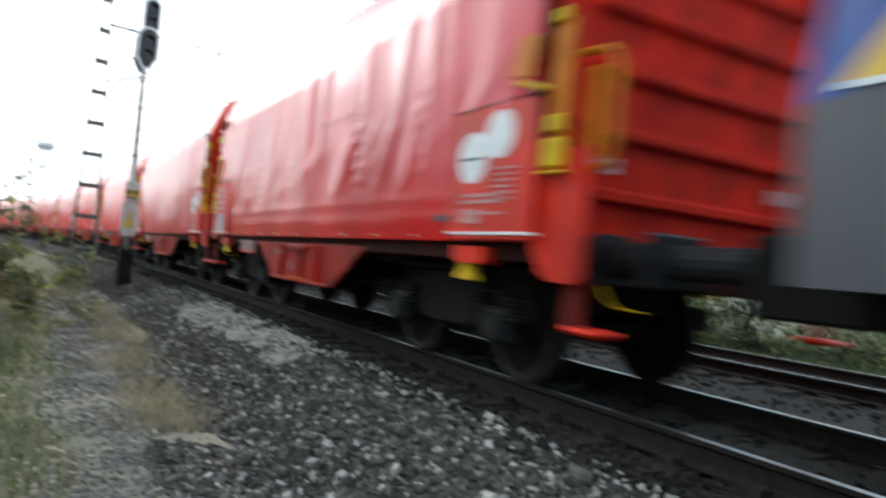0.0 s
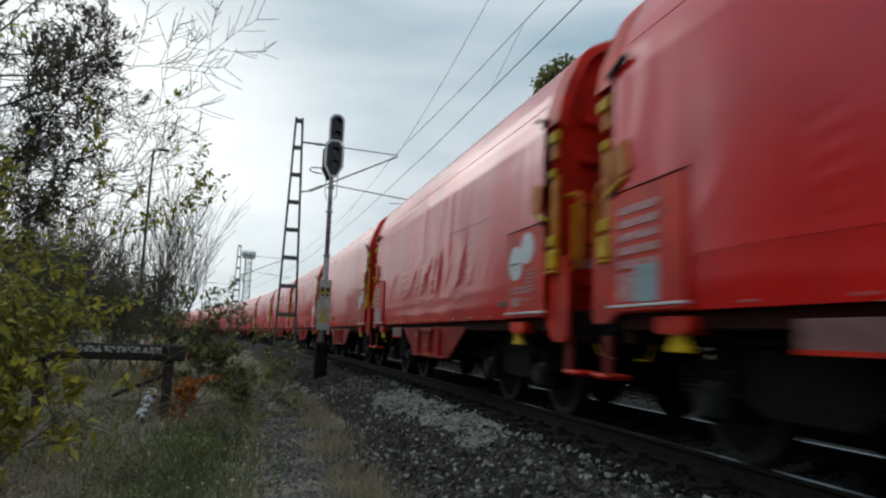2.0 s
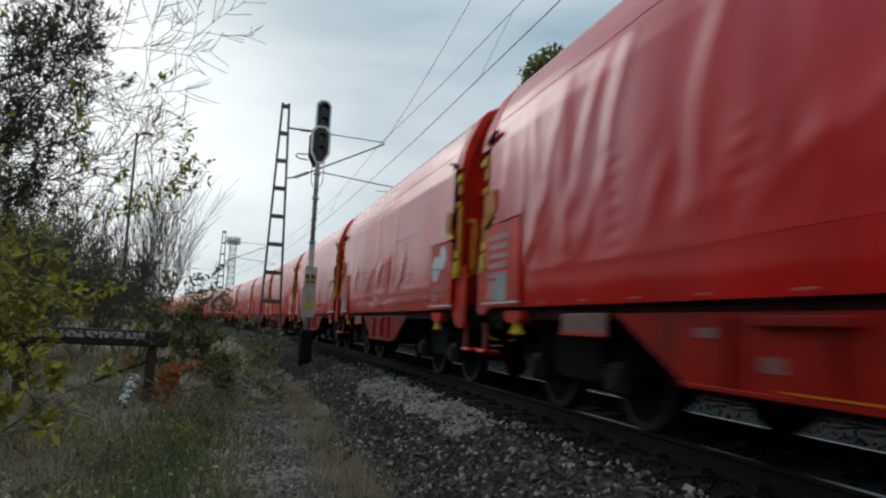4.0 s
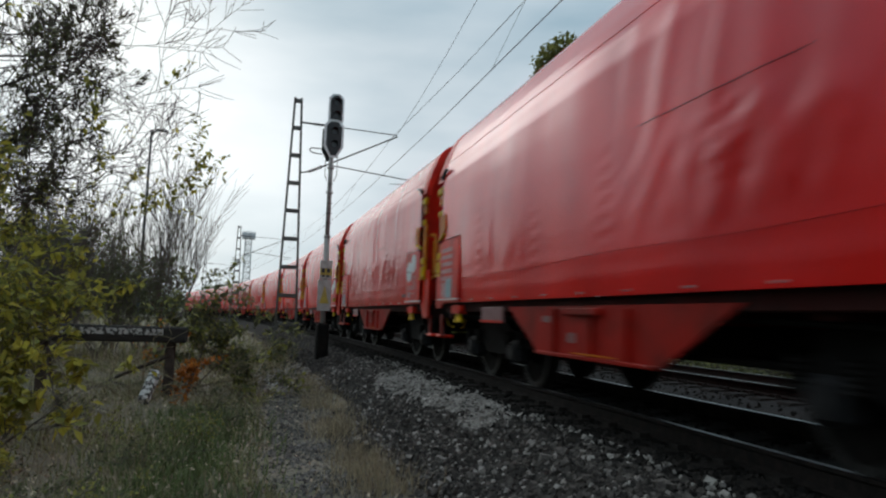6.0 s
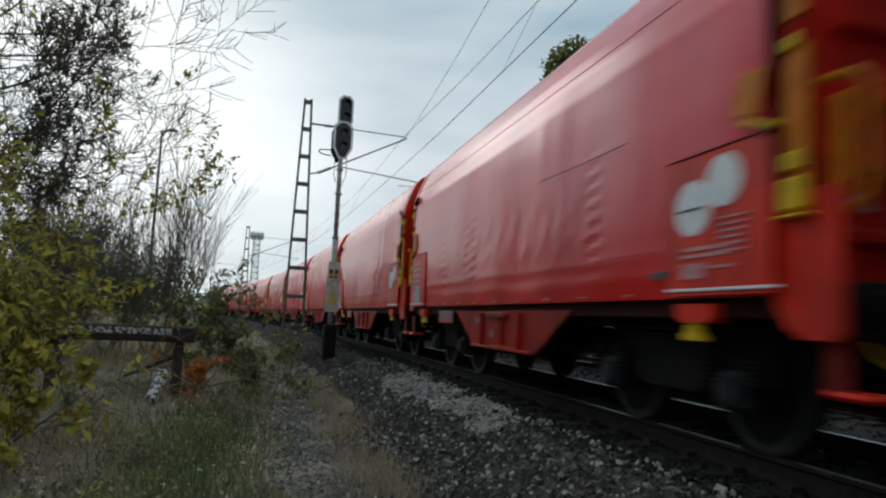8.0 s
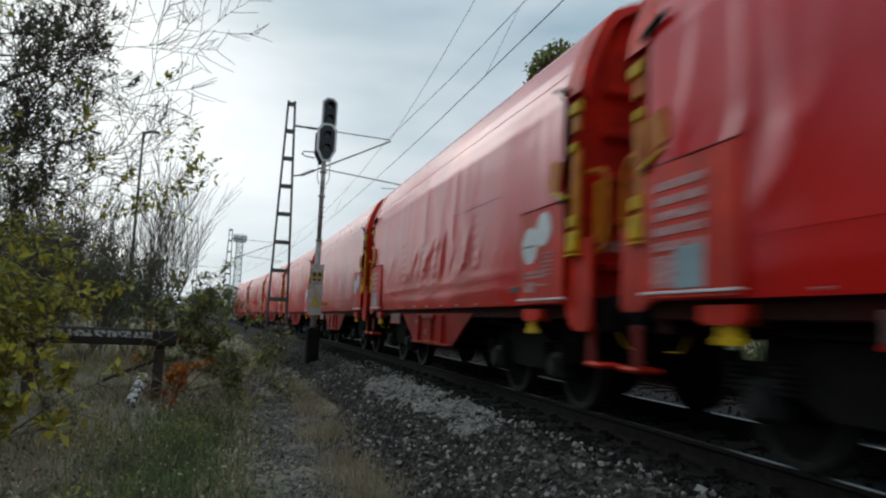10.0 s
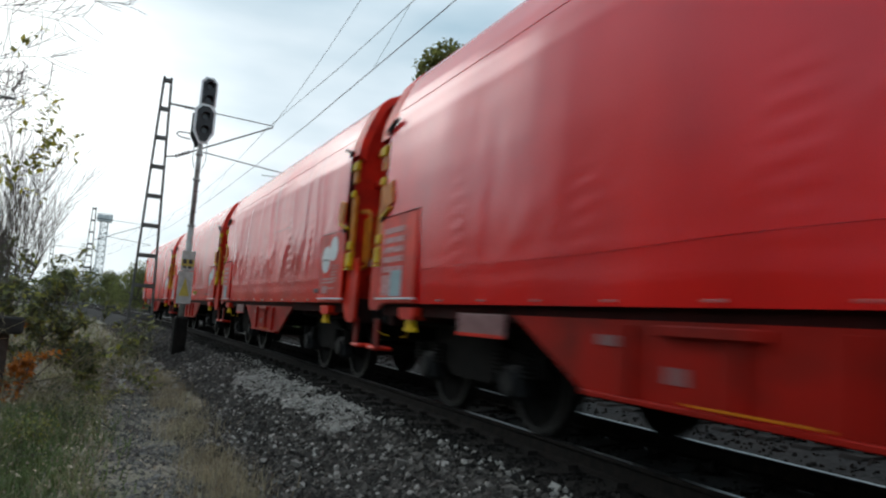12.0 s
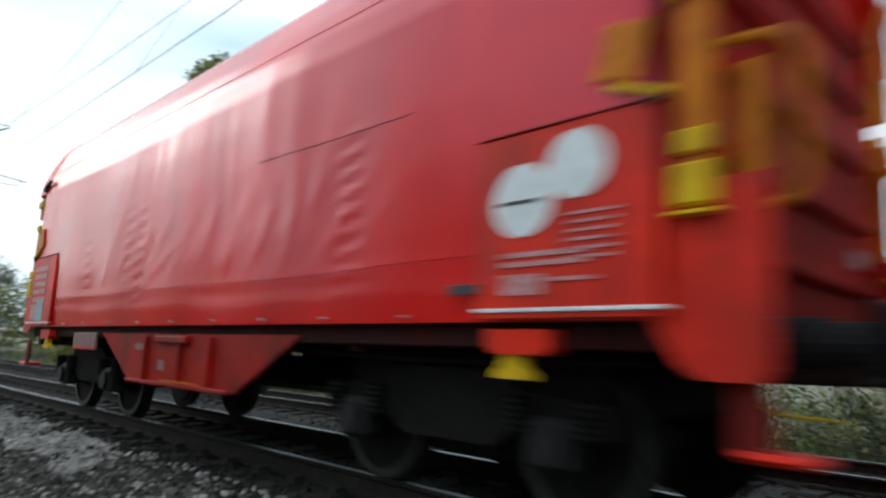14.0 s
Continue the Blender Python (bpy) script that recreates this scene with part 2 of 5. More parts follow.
# ---- ground ----
def ground_height(x, y):
    c, _ = on_line(max(min(y, 420), -60))
    lat = x - c.x
    z = -0.66 + 0.05 * noise.noise(Vector((x * 0.35, y * 0.35, 1.7))) + 0.04 * noise.noise(Vector((x * 1.3, y * 1.3, 4)))
    if lat < -4.5:
        z += min(0.9, (-lat - 4.5) * 0.05)
    if lat > 9.5:
        z += min(2.5, (lat - 9.5) * 0.10)
    far = math.hypot(x, y)
    if far > 150:
        z += min(14.0, (far - 150) * 0.02) * (0.55 + 0.45 * noise.noise(Vector((x * 0.004, y * 0.004, 9))))
    return z


def build_ground():
    xs = sorted(set([-2500, -1200, -600, -350, -220, -150, -100, -75, -60, -50] + [-42 + 3 * i for i in range(9)] + [-16 + 0.5 * i for i in range(45)] + [7 + 2 * i for i in range(18)] + [50, 65, 80, 100, 150, 220, 350, 600, 1200, 2500]))
    ys = sorted(set([-2500, -900, -300, -120, -60, -30, -15, -8] + [-4 + 0.5 * i for i in range(60)] + [26 + 2 * i for i in range(40)] + [110 + 10 * i for i in range(30)] + [430, 500, 600, 800, 1200, 1800, 2800]))
    bm = B()
    grid = [[bm.verts.new((x, y, ground_height(x, y))) for x in xs] for y in ys]
    for a, b in zip(grid, grid[1:]):
        for i in range(len(xs) - 1):
            bm.faces.new((a[i], a[i + 1], b[i + 1], b[i]))
    g = part("ground", bm, M_GROUND, smooth=True)
    return tagged(g, "weedy bare earth beside the railway line", "ground", kind="structure")


build_ground()

# ---- ballast bed, rails and sleepers of two tracks ----
SECOND = 4.3
bed_outline = [(-3.05, -0.78), (-2.3, -0.42), (-1.85, -0.24), (-1.5, -0.19), (-0.9, -0.20), (0, -0.21), (0.9, -0.20), (1.8, -0.24), (2.15, -0.30), (2.5, -0.24),
               (SECOND - 0.9, -0.20), (SECOND + 0.9, -0.20), (SECOND + 1.8, -0.22), (SECOND + 3.0, -0.80)]
bm = sweep(bed_outline, [-60, -30] + [-10 + i for i in range(50)] + list(range(42, 330, 6)) + [330, 420, 560], closed=False)
for v in bm.verts:
    v.co.z += 0.03 * noise.noise(v.co * 1.3)
for f in bm.faces:
    if f.normal.z < 0:
        f.normal_flip()
tagged(part("ballast_bed", bm, M_BALLAST, smooth=True), "dark ballast bed under two railway tracks", "ballast", kind="structure")

RAIL_SECTION = [(-0.072, -0.172), (0.072, -0.172), (0.072, -0.160), (0.012, -0.135), (0.010, -0.045), (0.036, -0.030), (0.036, -0.006), (0.028, 0.0),
                (-0.028, 0.0), (-0.036, -0.006), (-0.036, -0.030), (-0.010, -0.045), (-0.012, -0.135), (-0.072, -0.160)]


def build_track(lateral, label, near):
    t = thing("railway_track", label, "railway track", "tracks of the line", "structure")
    for side in (-0.7525, 0.7525):
        part("rail", sweep(RAIL_SECTION, S_LINE, lateral + side, 0, lambda i: 1 if i == 7 else 0), [M_RAIL, M_RAILHEAD], t, "rusty steel rail with a worn bright head")
    return t


track_near = build_track(0.0, "used railway track with rusty rails on sleepers", True)
track_far = build_track(SECOND, "second railway track beyond the train", False)

# ---- wagon ----
LENGTH = 12.04
HALF, COVER = LENGTH / 2, LENGTH / 2 - 0.80
PROFILE = [(1.43, 1.12), (1.45, 1.30), (1.46, 1.7), (1.47, 2.1), (1.48, 2.5), (1.48, 2.9), (1.475, 3.2), (1.44, 3.42), (1.35, 3.68), (1.22, 3.96), (1.10, 4.10), (0.9, 4.20), (0.6, 4.28), (0.3, 4.33), (0.0, 4.35)]


def profile_x(z):
    for (x0, z0), (x1, z1) in zip(PROFILE, PROFILE[1:]):
        if z0 <= z <= z1:
            return x0 + (x1 - x0) * (z - z0) / (z1 - z0)
    return PROFILE[0][0]


def ridged(a, b, c, power):
    return max(0.0, 1 - 2.2 * abs(noise.noise(Vector((a, b, c))))) ** power


def span(v, lo, hi, soft):
    return max(0.0, min(1.0, (v - lo) / soft)) * max(0.0, min(1.0, (hi - v) / soft))


def cover_slack(seed):
    """How far the tarpaulin of one wagon stands out at (y, z): hoops, hanging folds, slanting wrinkles, puckers and the welt."""
    rng = random.Random(seed)
    loose = (0.9, 1.0, 0.7, 1.15)[seed % 4]
    columns = [(rng.uniform(-3.6, 3.2), rng.uniform(1.75, 2.2), rng.uniform(0.35, 0.75)) for _ in range(5)]
    lean = rng.uniform(0.5, 1.1)
    patch = rng.uniform(0, 50)
    bow = rng.uniform(-0.006, 0.006)

    def out(y, z):
        edge = min(1.0, (COVER - abs(y)) / 0.30)
        up = max(0.0, min(1.0, (z - 1.14) / 0.22))
        side = 1.0 if z < 3.1 else max(0.25, 1 - (z - 3.1) * 1.3)
        d = -0.010 * math.sin(math.pi * (y + COVER) / 1.75) ** 2
        d += 0.020 * noise.noise(Vector((y * 0.42, z * 0.7, patch)))
        live = 0.12 + 0.95 * max(0.0, min(1.0, 0.45 + 1.6 * noise.noise(Vector((y * 0.33, 0.2 * z, patch + 9)))))
        warp = 0.35 * noise.noise(Vector((y * 0.9, z * 0.9, patch + 3)))
        hang = span(z, 1.45, 3.9, 0.5)
        d += 0.015 * loose * live * hang * ridged(y * 1.75 + 0.22 * z + warp, z * 0.30, patch + 5, 2.6)
        d += 0.009 * loose * live * hang * noise.noise(Vector((y * 3.1 + 0.4 * z + warp, z * 0.5, patch + 6)))
        slant = span(z, 1.50, 2.45, 0.30)
        d += 0.021 * loose * live * slant * ridged((y + lean * z) * 2.1 + warp, (z - 0.6 * y) * 0.55, patch + 7, 2.5)
        d += 0.010 * slant * live * noise.noise(Vector((y * 5.5 + 3 * z, z * 4.0, patch + 8)))
        for yc, zc, h in columns:
            if abs(y - yc) < 0.17 and abs(z - zc) < h:
                d += 0.0045 * math.cos((y - yc) / 0.17 * math.pi / 2) * span(z, zc - h, zc + h, 0.15) * math.sin(2 * math.pi * (z + 0.2 * y) / 0.145)
        welt = 1.50 + bow * y + 0.025 * noise.noise(Vector((y * 0.6, patch, 0)))
        d += 0.004 * max(0.0, 1 - abs(z - welt) / 0.07)
        return d * edge * up * side
    return out


def cover_mesh(seed):
    """The sliding tarpaulin hood, hung over its hoops."""
    bm = B()
    slack = cover_slack(seed)
    section = [(-x, z) for x, z in PROFILE] + [(x, z) for x, z in PROFILE[-2::-1]]
    fine = []
    for (x0, z0), (x1, z1) in zip(section, section[1:]):
        k = max(1, round(math.hypot(x1 - x0, z1 - z0) / 0.045))
        fine += [(x0 + (x1 - x0) * i / k, z0 + (z1 - z0) * i / k) for i in range(k)]
    fine.append(section[-1])
    way = [Vector((x, 0, max(0, z - 3.0) * 0.9)).normalized() for x, z in fine]
    ny = 170
    rings = []
    for i in range(ny + 1):
        y = -COVER + 2 * COVER * i / ny
        rings.append([bm.verts.new(Vector((x, y, z)) + d * slack(y if x < 0 else -y, z)) for (x, z), d in zip(fine, way)])
    for a, b in zip(rings, rings[1:]):
        for i in range(len(fine) - 1):
            bm.faces.new((a[i], b[i], b[i + 1], a[i + 1]))
    bmesh.ops.recalc_face_normals(bm, faces=bm.faces)
    return bm


def seam_mesh(seed, sx, z_of, y0, y1, height, proud):
    """A raised welt that follows the slack tarpaulin."""
    slack = cover_slack(seed)
    bm = B()
    rings = []
    k = int((y1 - y0) / 0.07)
    for i in range(k + 1):
        y = y0 + (y1 - y0) * i / k
        z = z_of(y)
        x = profile_x(z) + slack(y if sx < 0 else -y, z)
        rings.append([bm.verts.new((sx * (x + p), y, z + q)) for p, q in ((-0.01, -height), (proud, -height * 0.6), (proud, height * 0.6), (-0.01, height))])
    for a, b in zip(rings, rings[1:]):
        for i in range(3):
            bm.faces.new((a[i], a[i + 1], b[i + 1], b[i]))
    bmesh.ops.recalc_face_normals(bm, faces=bm.faces)
    return bm


def end_fittings(w, sgn):
    """Headstock end of a wagon; sgn -1 is the leading end."""
    Y = lambda u: sgn * (HALF - u)          # u: metres in from the coupling plane
    # bulkhead with pressed ribs
    bm = B()
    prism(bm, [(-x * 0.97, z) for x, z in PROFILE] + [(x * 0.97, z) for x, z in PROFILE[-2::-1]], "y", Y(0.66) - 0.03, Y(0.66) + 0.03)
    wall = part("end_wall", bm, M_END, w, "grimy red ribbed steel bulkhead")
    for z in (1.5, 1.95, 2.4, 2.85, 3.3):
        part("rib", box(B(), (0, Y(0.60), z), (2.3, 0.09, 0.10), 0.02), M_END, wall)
    for sx in (-1, 1):
        part("stencil", box(B(), (sx * 1.02, Y(0.625), 1.72), (0.34, 0.006, 0.12)), M_PALE, wall, "pale stencil too small to read")
    # hood frame over the end
    bm = B()
    outer = [(-x * 1.005, z) for x, z in PROFILE if z > 3.1] + [(x * 1.005, z) for x, z in PROFILE[-2::-1] if z > 3.1]
    inner = [(x * 0.93, z - 0.07) for x, z in outer][::-1]
    n = len(outer)
    lo, hi = sorted((Y(0.46), Y(0.80)))
    vs = [[bm.verts.new((x, yy, z)) for x, z in outer] for yy in (lo, hi)] + [[bm.verts.new((x, yy, z)) for x, z in inner[::-1]] for yy in (lo, hi)]
    for a, b in ((vs[0], vs[1]), (vs[2], vs[3]), (vs[0], vs[2]), (vs[1], vs[3])):
        for i in range(n - 1):
            bm.faces.new((a[i], a[i + 1], b[i + 1], b[i]))
    bmesh.ops.recalc_face_normals(bm, faces=bm.faces)
    part("end_hood", bm, M_RED, w, "bright red steel end hood")
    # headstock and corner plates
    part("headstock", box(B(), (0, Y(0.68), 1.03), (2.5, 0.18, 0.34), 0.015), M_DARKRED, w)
    for sx in (-1, 1):
        foot = 0.86 if sgn < 0 else 1.04
        pts = [(Y(0.30), 1.75), (Y(0.30), foot + 0.06), (Y(0.35), foot), (Y(0.60), foot), (Y(0.70), foot + 0.06), (Y(0.86), 1.15), (Y(0.86), 1.24), (Y(0.76), 1.30), (Y(0.76), 1.75)]
        lo, hi = sorted((sx * 1.38, sx * 1.42))
        part("corner_plate", prism(B(), pts, "x", lo, hi), M_RED, w, "red corner plate with a slanted foot")
        post = B()
        box(post, (sx * 1.36, Y(0.70), 2.5), (0.10, 0.12, 1.6), 0.015)
        part("corner_post", post, M_RED, w)
        # amber latch rails and levers
        rail = B()
        box(rail, (sx * 1.43, Y(0.60), 2.12), (0.05, 0.16, 1.02), 0.012)
        box(rail, (sx * 1.44, Y(0.60), 2.98), (0.05, 0.15, 0.34), 0.012)
        part("latch_rail", rail, M_AMBER, w, "amber latch rail")
        for c, d in (((sx * 1.46, Y(0.60), 1.92), (0.06, 0.15, 0.12)), ((sx * 1.46, Y(0.60), 1.72), (0.07, 0.18, 0.20)), ((sx * 1.46, Y(0.60), 1.59), (0.08, 0.22, 0.02)),
                     ((sx * 1.46, Y(0.62), 2.66), (0.06, 0.10, 0.10)), ((sx * 1.46, Y(0.58), 3.05), (0.07, 0.18, 0.12))):
            part("latch_lever", box(B(), c, d, min(d) * 0.2), M_YELLOW, w, "yellow latch lever")
        hand = B()
        hoop = [(0.56, 1.60), (0.26, 1.62), (0.20, 1.66), (0.17, 1.74), (0.17, 2.24), (0.20, 2.33), (0.27, 2.39), (0.56, 2.42)]
        for (u0, z0), (u1, z1) in zip(hoop, hoop[1:]):
            rod(hand, (sx * 1.33, Y(u0), z0), (sx * 1.33, Y(u1), z1), 0.030, 8)
        box(hand, (sx * 1.30, Y(0.40), 2.0), (0.03, 0.12, 0.62), 0.008)
        part("handrail", hand, M_AMBER, w, "amber handrail frame")
        part("amber_flap", box(B(), (sx * 1.497, Y(0.95), 2.44), (0.022, 0.26, 0.30), 0.008, Euler((sgn * radians(-14), 0, 0)).to_matrix()), M_AMBER, w, "amber locking flap")
        for z in (2.22, 3.32):
            clamp = box(B(), (sx * 1.49, Y(0.86), z), (0.06, 0.34, 0.035), 0.008, Euler((sgn * radians(-18), 0, 0)).to_matrix())
            part("hood_clamp", clamp, M_YELLOW if z < 3 else M_GREASE, w, "hood clamp lever")
            part("clamp_pin", box(B(), (sx * 1.49, Y(0.78), z - 0.05), (0.05, 0.05, 0.10), 0.008), M_GREASE, w)
        # step on its hanger
        step = B()
        box(step, (sx * 1.25, Y(0.33), 0.56), (0.26, 0.30, 0.05), 0.022)
        part("step", step, M_RED, w, "red footstep")
        part("step_hanger", box(B(), (sx * 1.33, Y(0.42), 0.74), (0.03, 0.16, 0.38), 0.008), M_HANGER, w)
        # buffer
        buf = B()
        rod(buf, (sx * 0.875, Y(0.60), 1.05), (sx * 0.875, Y(0.24), 1.05), 0.125, 16)
        rod(buf, (sx * 0.875, Y(0.30), 1.05), (sx * 0.875, Y(0.05), 1.05), 0.10, 16)
        box(buf, (sx * 0.875, Y(0.585), 1.05), (0.36, 0.03, 0.36), 0.01)
        b = part("buffer", buf, M_GREASE, w, "dark greasy buffer")
        part("buffer_head", box(B(), (sx * 0.875, Y(0.025), 1.05), (0.45, 0.045, 0.36), 0.02), M_GREASE, b)
        # bracket and yellow brake handle under the sill
        bracket = B()
        prism(bracket, [(Y(1.40), 1.08), (Y(1.40), 0.98), (Y(1.46), 0.945), (Y(1.78), 0.945), (Y(1.84), 0.99), (Y(1.84), 1.08)], "x", *sorted((sx * 1.28, sx * 1.44)))
        part("jacking_bracket", bracket, M_RED, w, "red jacking bracket")
        lamp = B()
        prism(lamp, [(Y(1.59), 0.945), (Y(1.73), 0.945), (Y(1.74), 0.88), (Y(1.79), 0.85), (Y(1.79), 0.815), (Y(1.53), 0.815), (Y(1.53), 0.85), (Y(1.58), 0.88)], "x", *sorted((sx * 1.36, sx * 1.42)))
        part("brake_valve_handle", lamp, M_YELLOW, w, "yellow brake valve handle")
        hose = B()
        pipe(hose, [(sx * 0.95, Y(0.60), 0.88), (sx * 0.95, Y(0.50), 0.76), (sx * 0.93, Y(0.42), 0.72), (sx * 0.92, Y(0.22), 0.715)], 0.008)
        part("uncoupling_rod", hose, M_YELLOW, w)
    hook = B()
    box(hook, (0, Y(0.38), 1.03), (0.10, 0.42, 0.12), 0.02)
    pipe(hook, [(0.0, Y(0.20), 1.0), (0.06, Y(0.10), 0.86), (0, Y(0.02), 0.80)], 0.025)
    part("draw_hook", hook, M_BLACK, w)
    hose = B()
    pipe(hose, [(0.3, Y(0.60), 0.92), (0.32, Y(0.45), 0.70), (0.26, Y(0.25), 0.50), (0.15, Y(0.05), 0.55)], 0.03)
    part("brake_hose", hose, M_BLACK, w)


def lathe(bm, profile, n):
    """Turns an (along x, radius) profile about the x axis."""
    rings = [[bm.verts.new((x, r * math.cos(2 * math.pi * i / n), r * math.sin(2 * math.pi * i / n))) for i in range(n)] for x, r in profile]
    for a, b in zip(rings, rings[1:]):
        for i in range(n):
            j = (i + 1) % n
            bm.faces.new((a[i], a[j], b[j], b[i]))
    bm.faces.new(rings[0][::-1])
    bm.faces.new(rings[-1])
    bmesh.ops.recalc_face_normals(bm, faces=bm.faces)
    return bm


def wheelset_mesh(r):
    half = [(0.0, 0.08), (0.66, 0.09), (0.67, r - 0.09), (0.685, r - 0.08), (0.685, r + 0.028), (0.712, r + 0.028), (0.722, r + 0.002), (0.82, r - 0.004), (0.82, r - 0.07), (0.79, r - 0.09), (0.77, 0.17), (0.83, 0.13), (0.98, 0.075)]
    bm = lathe(B(), [(-x, q) for x, q in half[:0:-1]] + half, 26)
    for f in bm.faces:
        c = f.calc_center_median()
        f.material_index = 1 if abs(c.x) > 0.80 and math.hypot(c.y, c.z) > r - 0.06 else 0
    return bm


def spring_mesh(x, y):
    """A coil spring as one ribbed barrel standing on its seat."""
    bm = B()
    prof = []
    for k in range(6):
        prof += [(0.50 + 0.04 * k, 0.055), (0.52 + 0.04 * k, 0.075)]
    n = 10
    rings = [[bm.verts.new((x + q * math.cos(2 * math.pi * i / n), y + q * math.sin(2 * math.pi * i / n), z)) for i in range(n)] for z, q in prof]
    for a, b in zip(rings, rings[1:]):
        for i in range(n):
            j = (i + 1) % n
            bm.faces.new((a[i], a[j], b[j], b[i]))
    return bm


def build_bogie(w, y0):
    bog = part("bogie", box(B(), (0, y0, 0.80), (1.90, 2.3, 0.38), 0.04), M_BLACK, w, "black brake-dusted two-axle bogie")
    for sx in (-1, 1):
        pts = [(y0 - 1.28, 0.52), (y0 - 1.28, 0.70), (y0 - 0.62, 0.74), (y0 - 0.42, 0.86), (y0 + 0.42, 0.86), (y0 + 0.62, 0.74), (y0 + 1.28, 0.70), (y0 + 1.28, 0.52),
               (y0 + 0.62, 0.52), (y0 + 0.40, 0.40), (y0 - 0.40, 0.40), (y0 - 0.62, 0.52)]
        part("side_frame", prism(B(), pts, "x", *sorted((sx * 0.96, sx * 1.06))), M_BLACK, bog)
        for a in (-0.9, 0.9):
            bx = B()
            box(bx, (sx * 1.04, y0 + a, 0.46), (0.20, 0.30, 0.30), 0.04)
            rod(bx, (sx * 1.12, y0 + a, 0.46), (sx * 1.18, y0 + a, 0.46), 0.11, 12)
            part("axle_box", bx, M_GREASE, bog)
            for q in (-0.24, 0.24):
                part("spring", spring_mesh(sx * 1.10, y0 + a + q), M_BLACK, bog)
        part("brake_beam", box(B(), (sx * 0.80, y0, 0.36), (0.10, 0.62, 0.16), 0.03), M_BLACK, bog)
        for q in (-0.40, 0.40):
            part("brake_shoe", box(B(), (sx * 0.76, y0 + q, 0.46), (0.12, 0.07, 0.34), 0.02), M_BLACK, bog)
        pipe_run = pipe(B(), [(sx * 1.12, y0 - 1.5, 0.93), (sx * 1.12, y0 - 0.5, 0.90), (sx * 1.12, y0 + 0.5, 0.90), (sx * 1.12, y0 + 1.5, 0.93)], 0.022)
        part("brake_pipe", pipe_run, M_BLACK, bog)
    for a in (-0.9, 0.9):
        o = part("wheelset", wheelset_mesh(0.46), [M_BLACK, M_RIM], bog, "dark steel wheelset")
        o.location = (0, y0 + a, 0.46)
    return bog


def marks(w):
    """Painted markings, a few millimetres proud of the panels; words too small to read are bars."""
    for sx in (-1, 1):
        X = sx * 1.492
        f = -1 if sx < 0 else 1                    # leading end on both sides
        disc = B()
        for u, z, r in ((1.56, 1.77, 0.205), (1.21, 1.92, 0.185)):
            rod(disc, (X - 0.004 * sx, -HALF + u, z), (X + 0.004 * sx, -HALF + u, z), r, 32)
        part("round_emblem", disc, M_WHITE, w, "two plain white round emblems")
        d = B()
        box(d, (X + sx * 0.006, -HALF + 1.58, 1.76), (0.004, 0.28, 0.02))
        part("emblem_bar", d, M_INK, w)
        txt = B()
        for i in range(6):
            box(txt, (X, -HALF + 1.12, 1.66 - 0.045 * i), (0.006, 0.30 - 0.03 * (i % 3), 0.016))
        for i in range(2):
            box(txt, (X, -HALF + 1.42, 1.47 - 0.05 * i), (0.006, 0.55, 0.028))
        box(txt, (X, -HALF + 1.55, 1.31), (0.006, 0.26, 0.11))
        box(txt, (X, -HALF + 1.24, 1.33), (0.006, 0.30, 0.02))
        part("lettering", txt, M_PALE, w, "pale lettering too small to read")
        pl = B()
        box(pl, (X, -HALF + 1.98, 1.30), (0.012, 0.24, 0.06), 0.003)
        part("number_plate", pl, M_INK, w)
        rear = B()
        for i in range(5):
            box(rear, (X, HALF - 1.22, 1.98 - 0.115 * i), (0.006, 0.62, 0.065))
        box(rear, (X, HALF - 1.04, 1.33), (0.006, 0.28, 0.24))
        part("lettering_panel", rear, M_PALE, w, "pale rows of lettering too small to read")
        bl = B()
        box(bl, (X, HALF - 1.36, 1.35), (0.01, 0.34, 0.30), 0.003)
        part("document_plate", bl, M_PLATE, w, "blue-grey document plate")


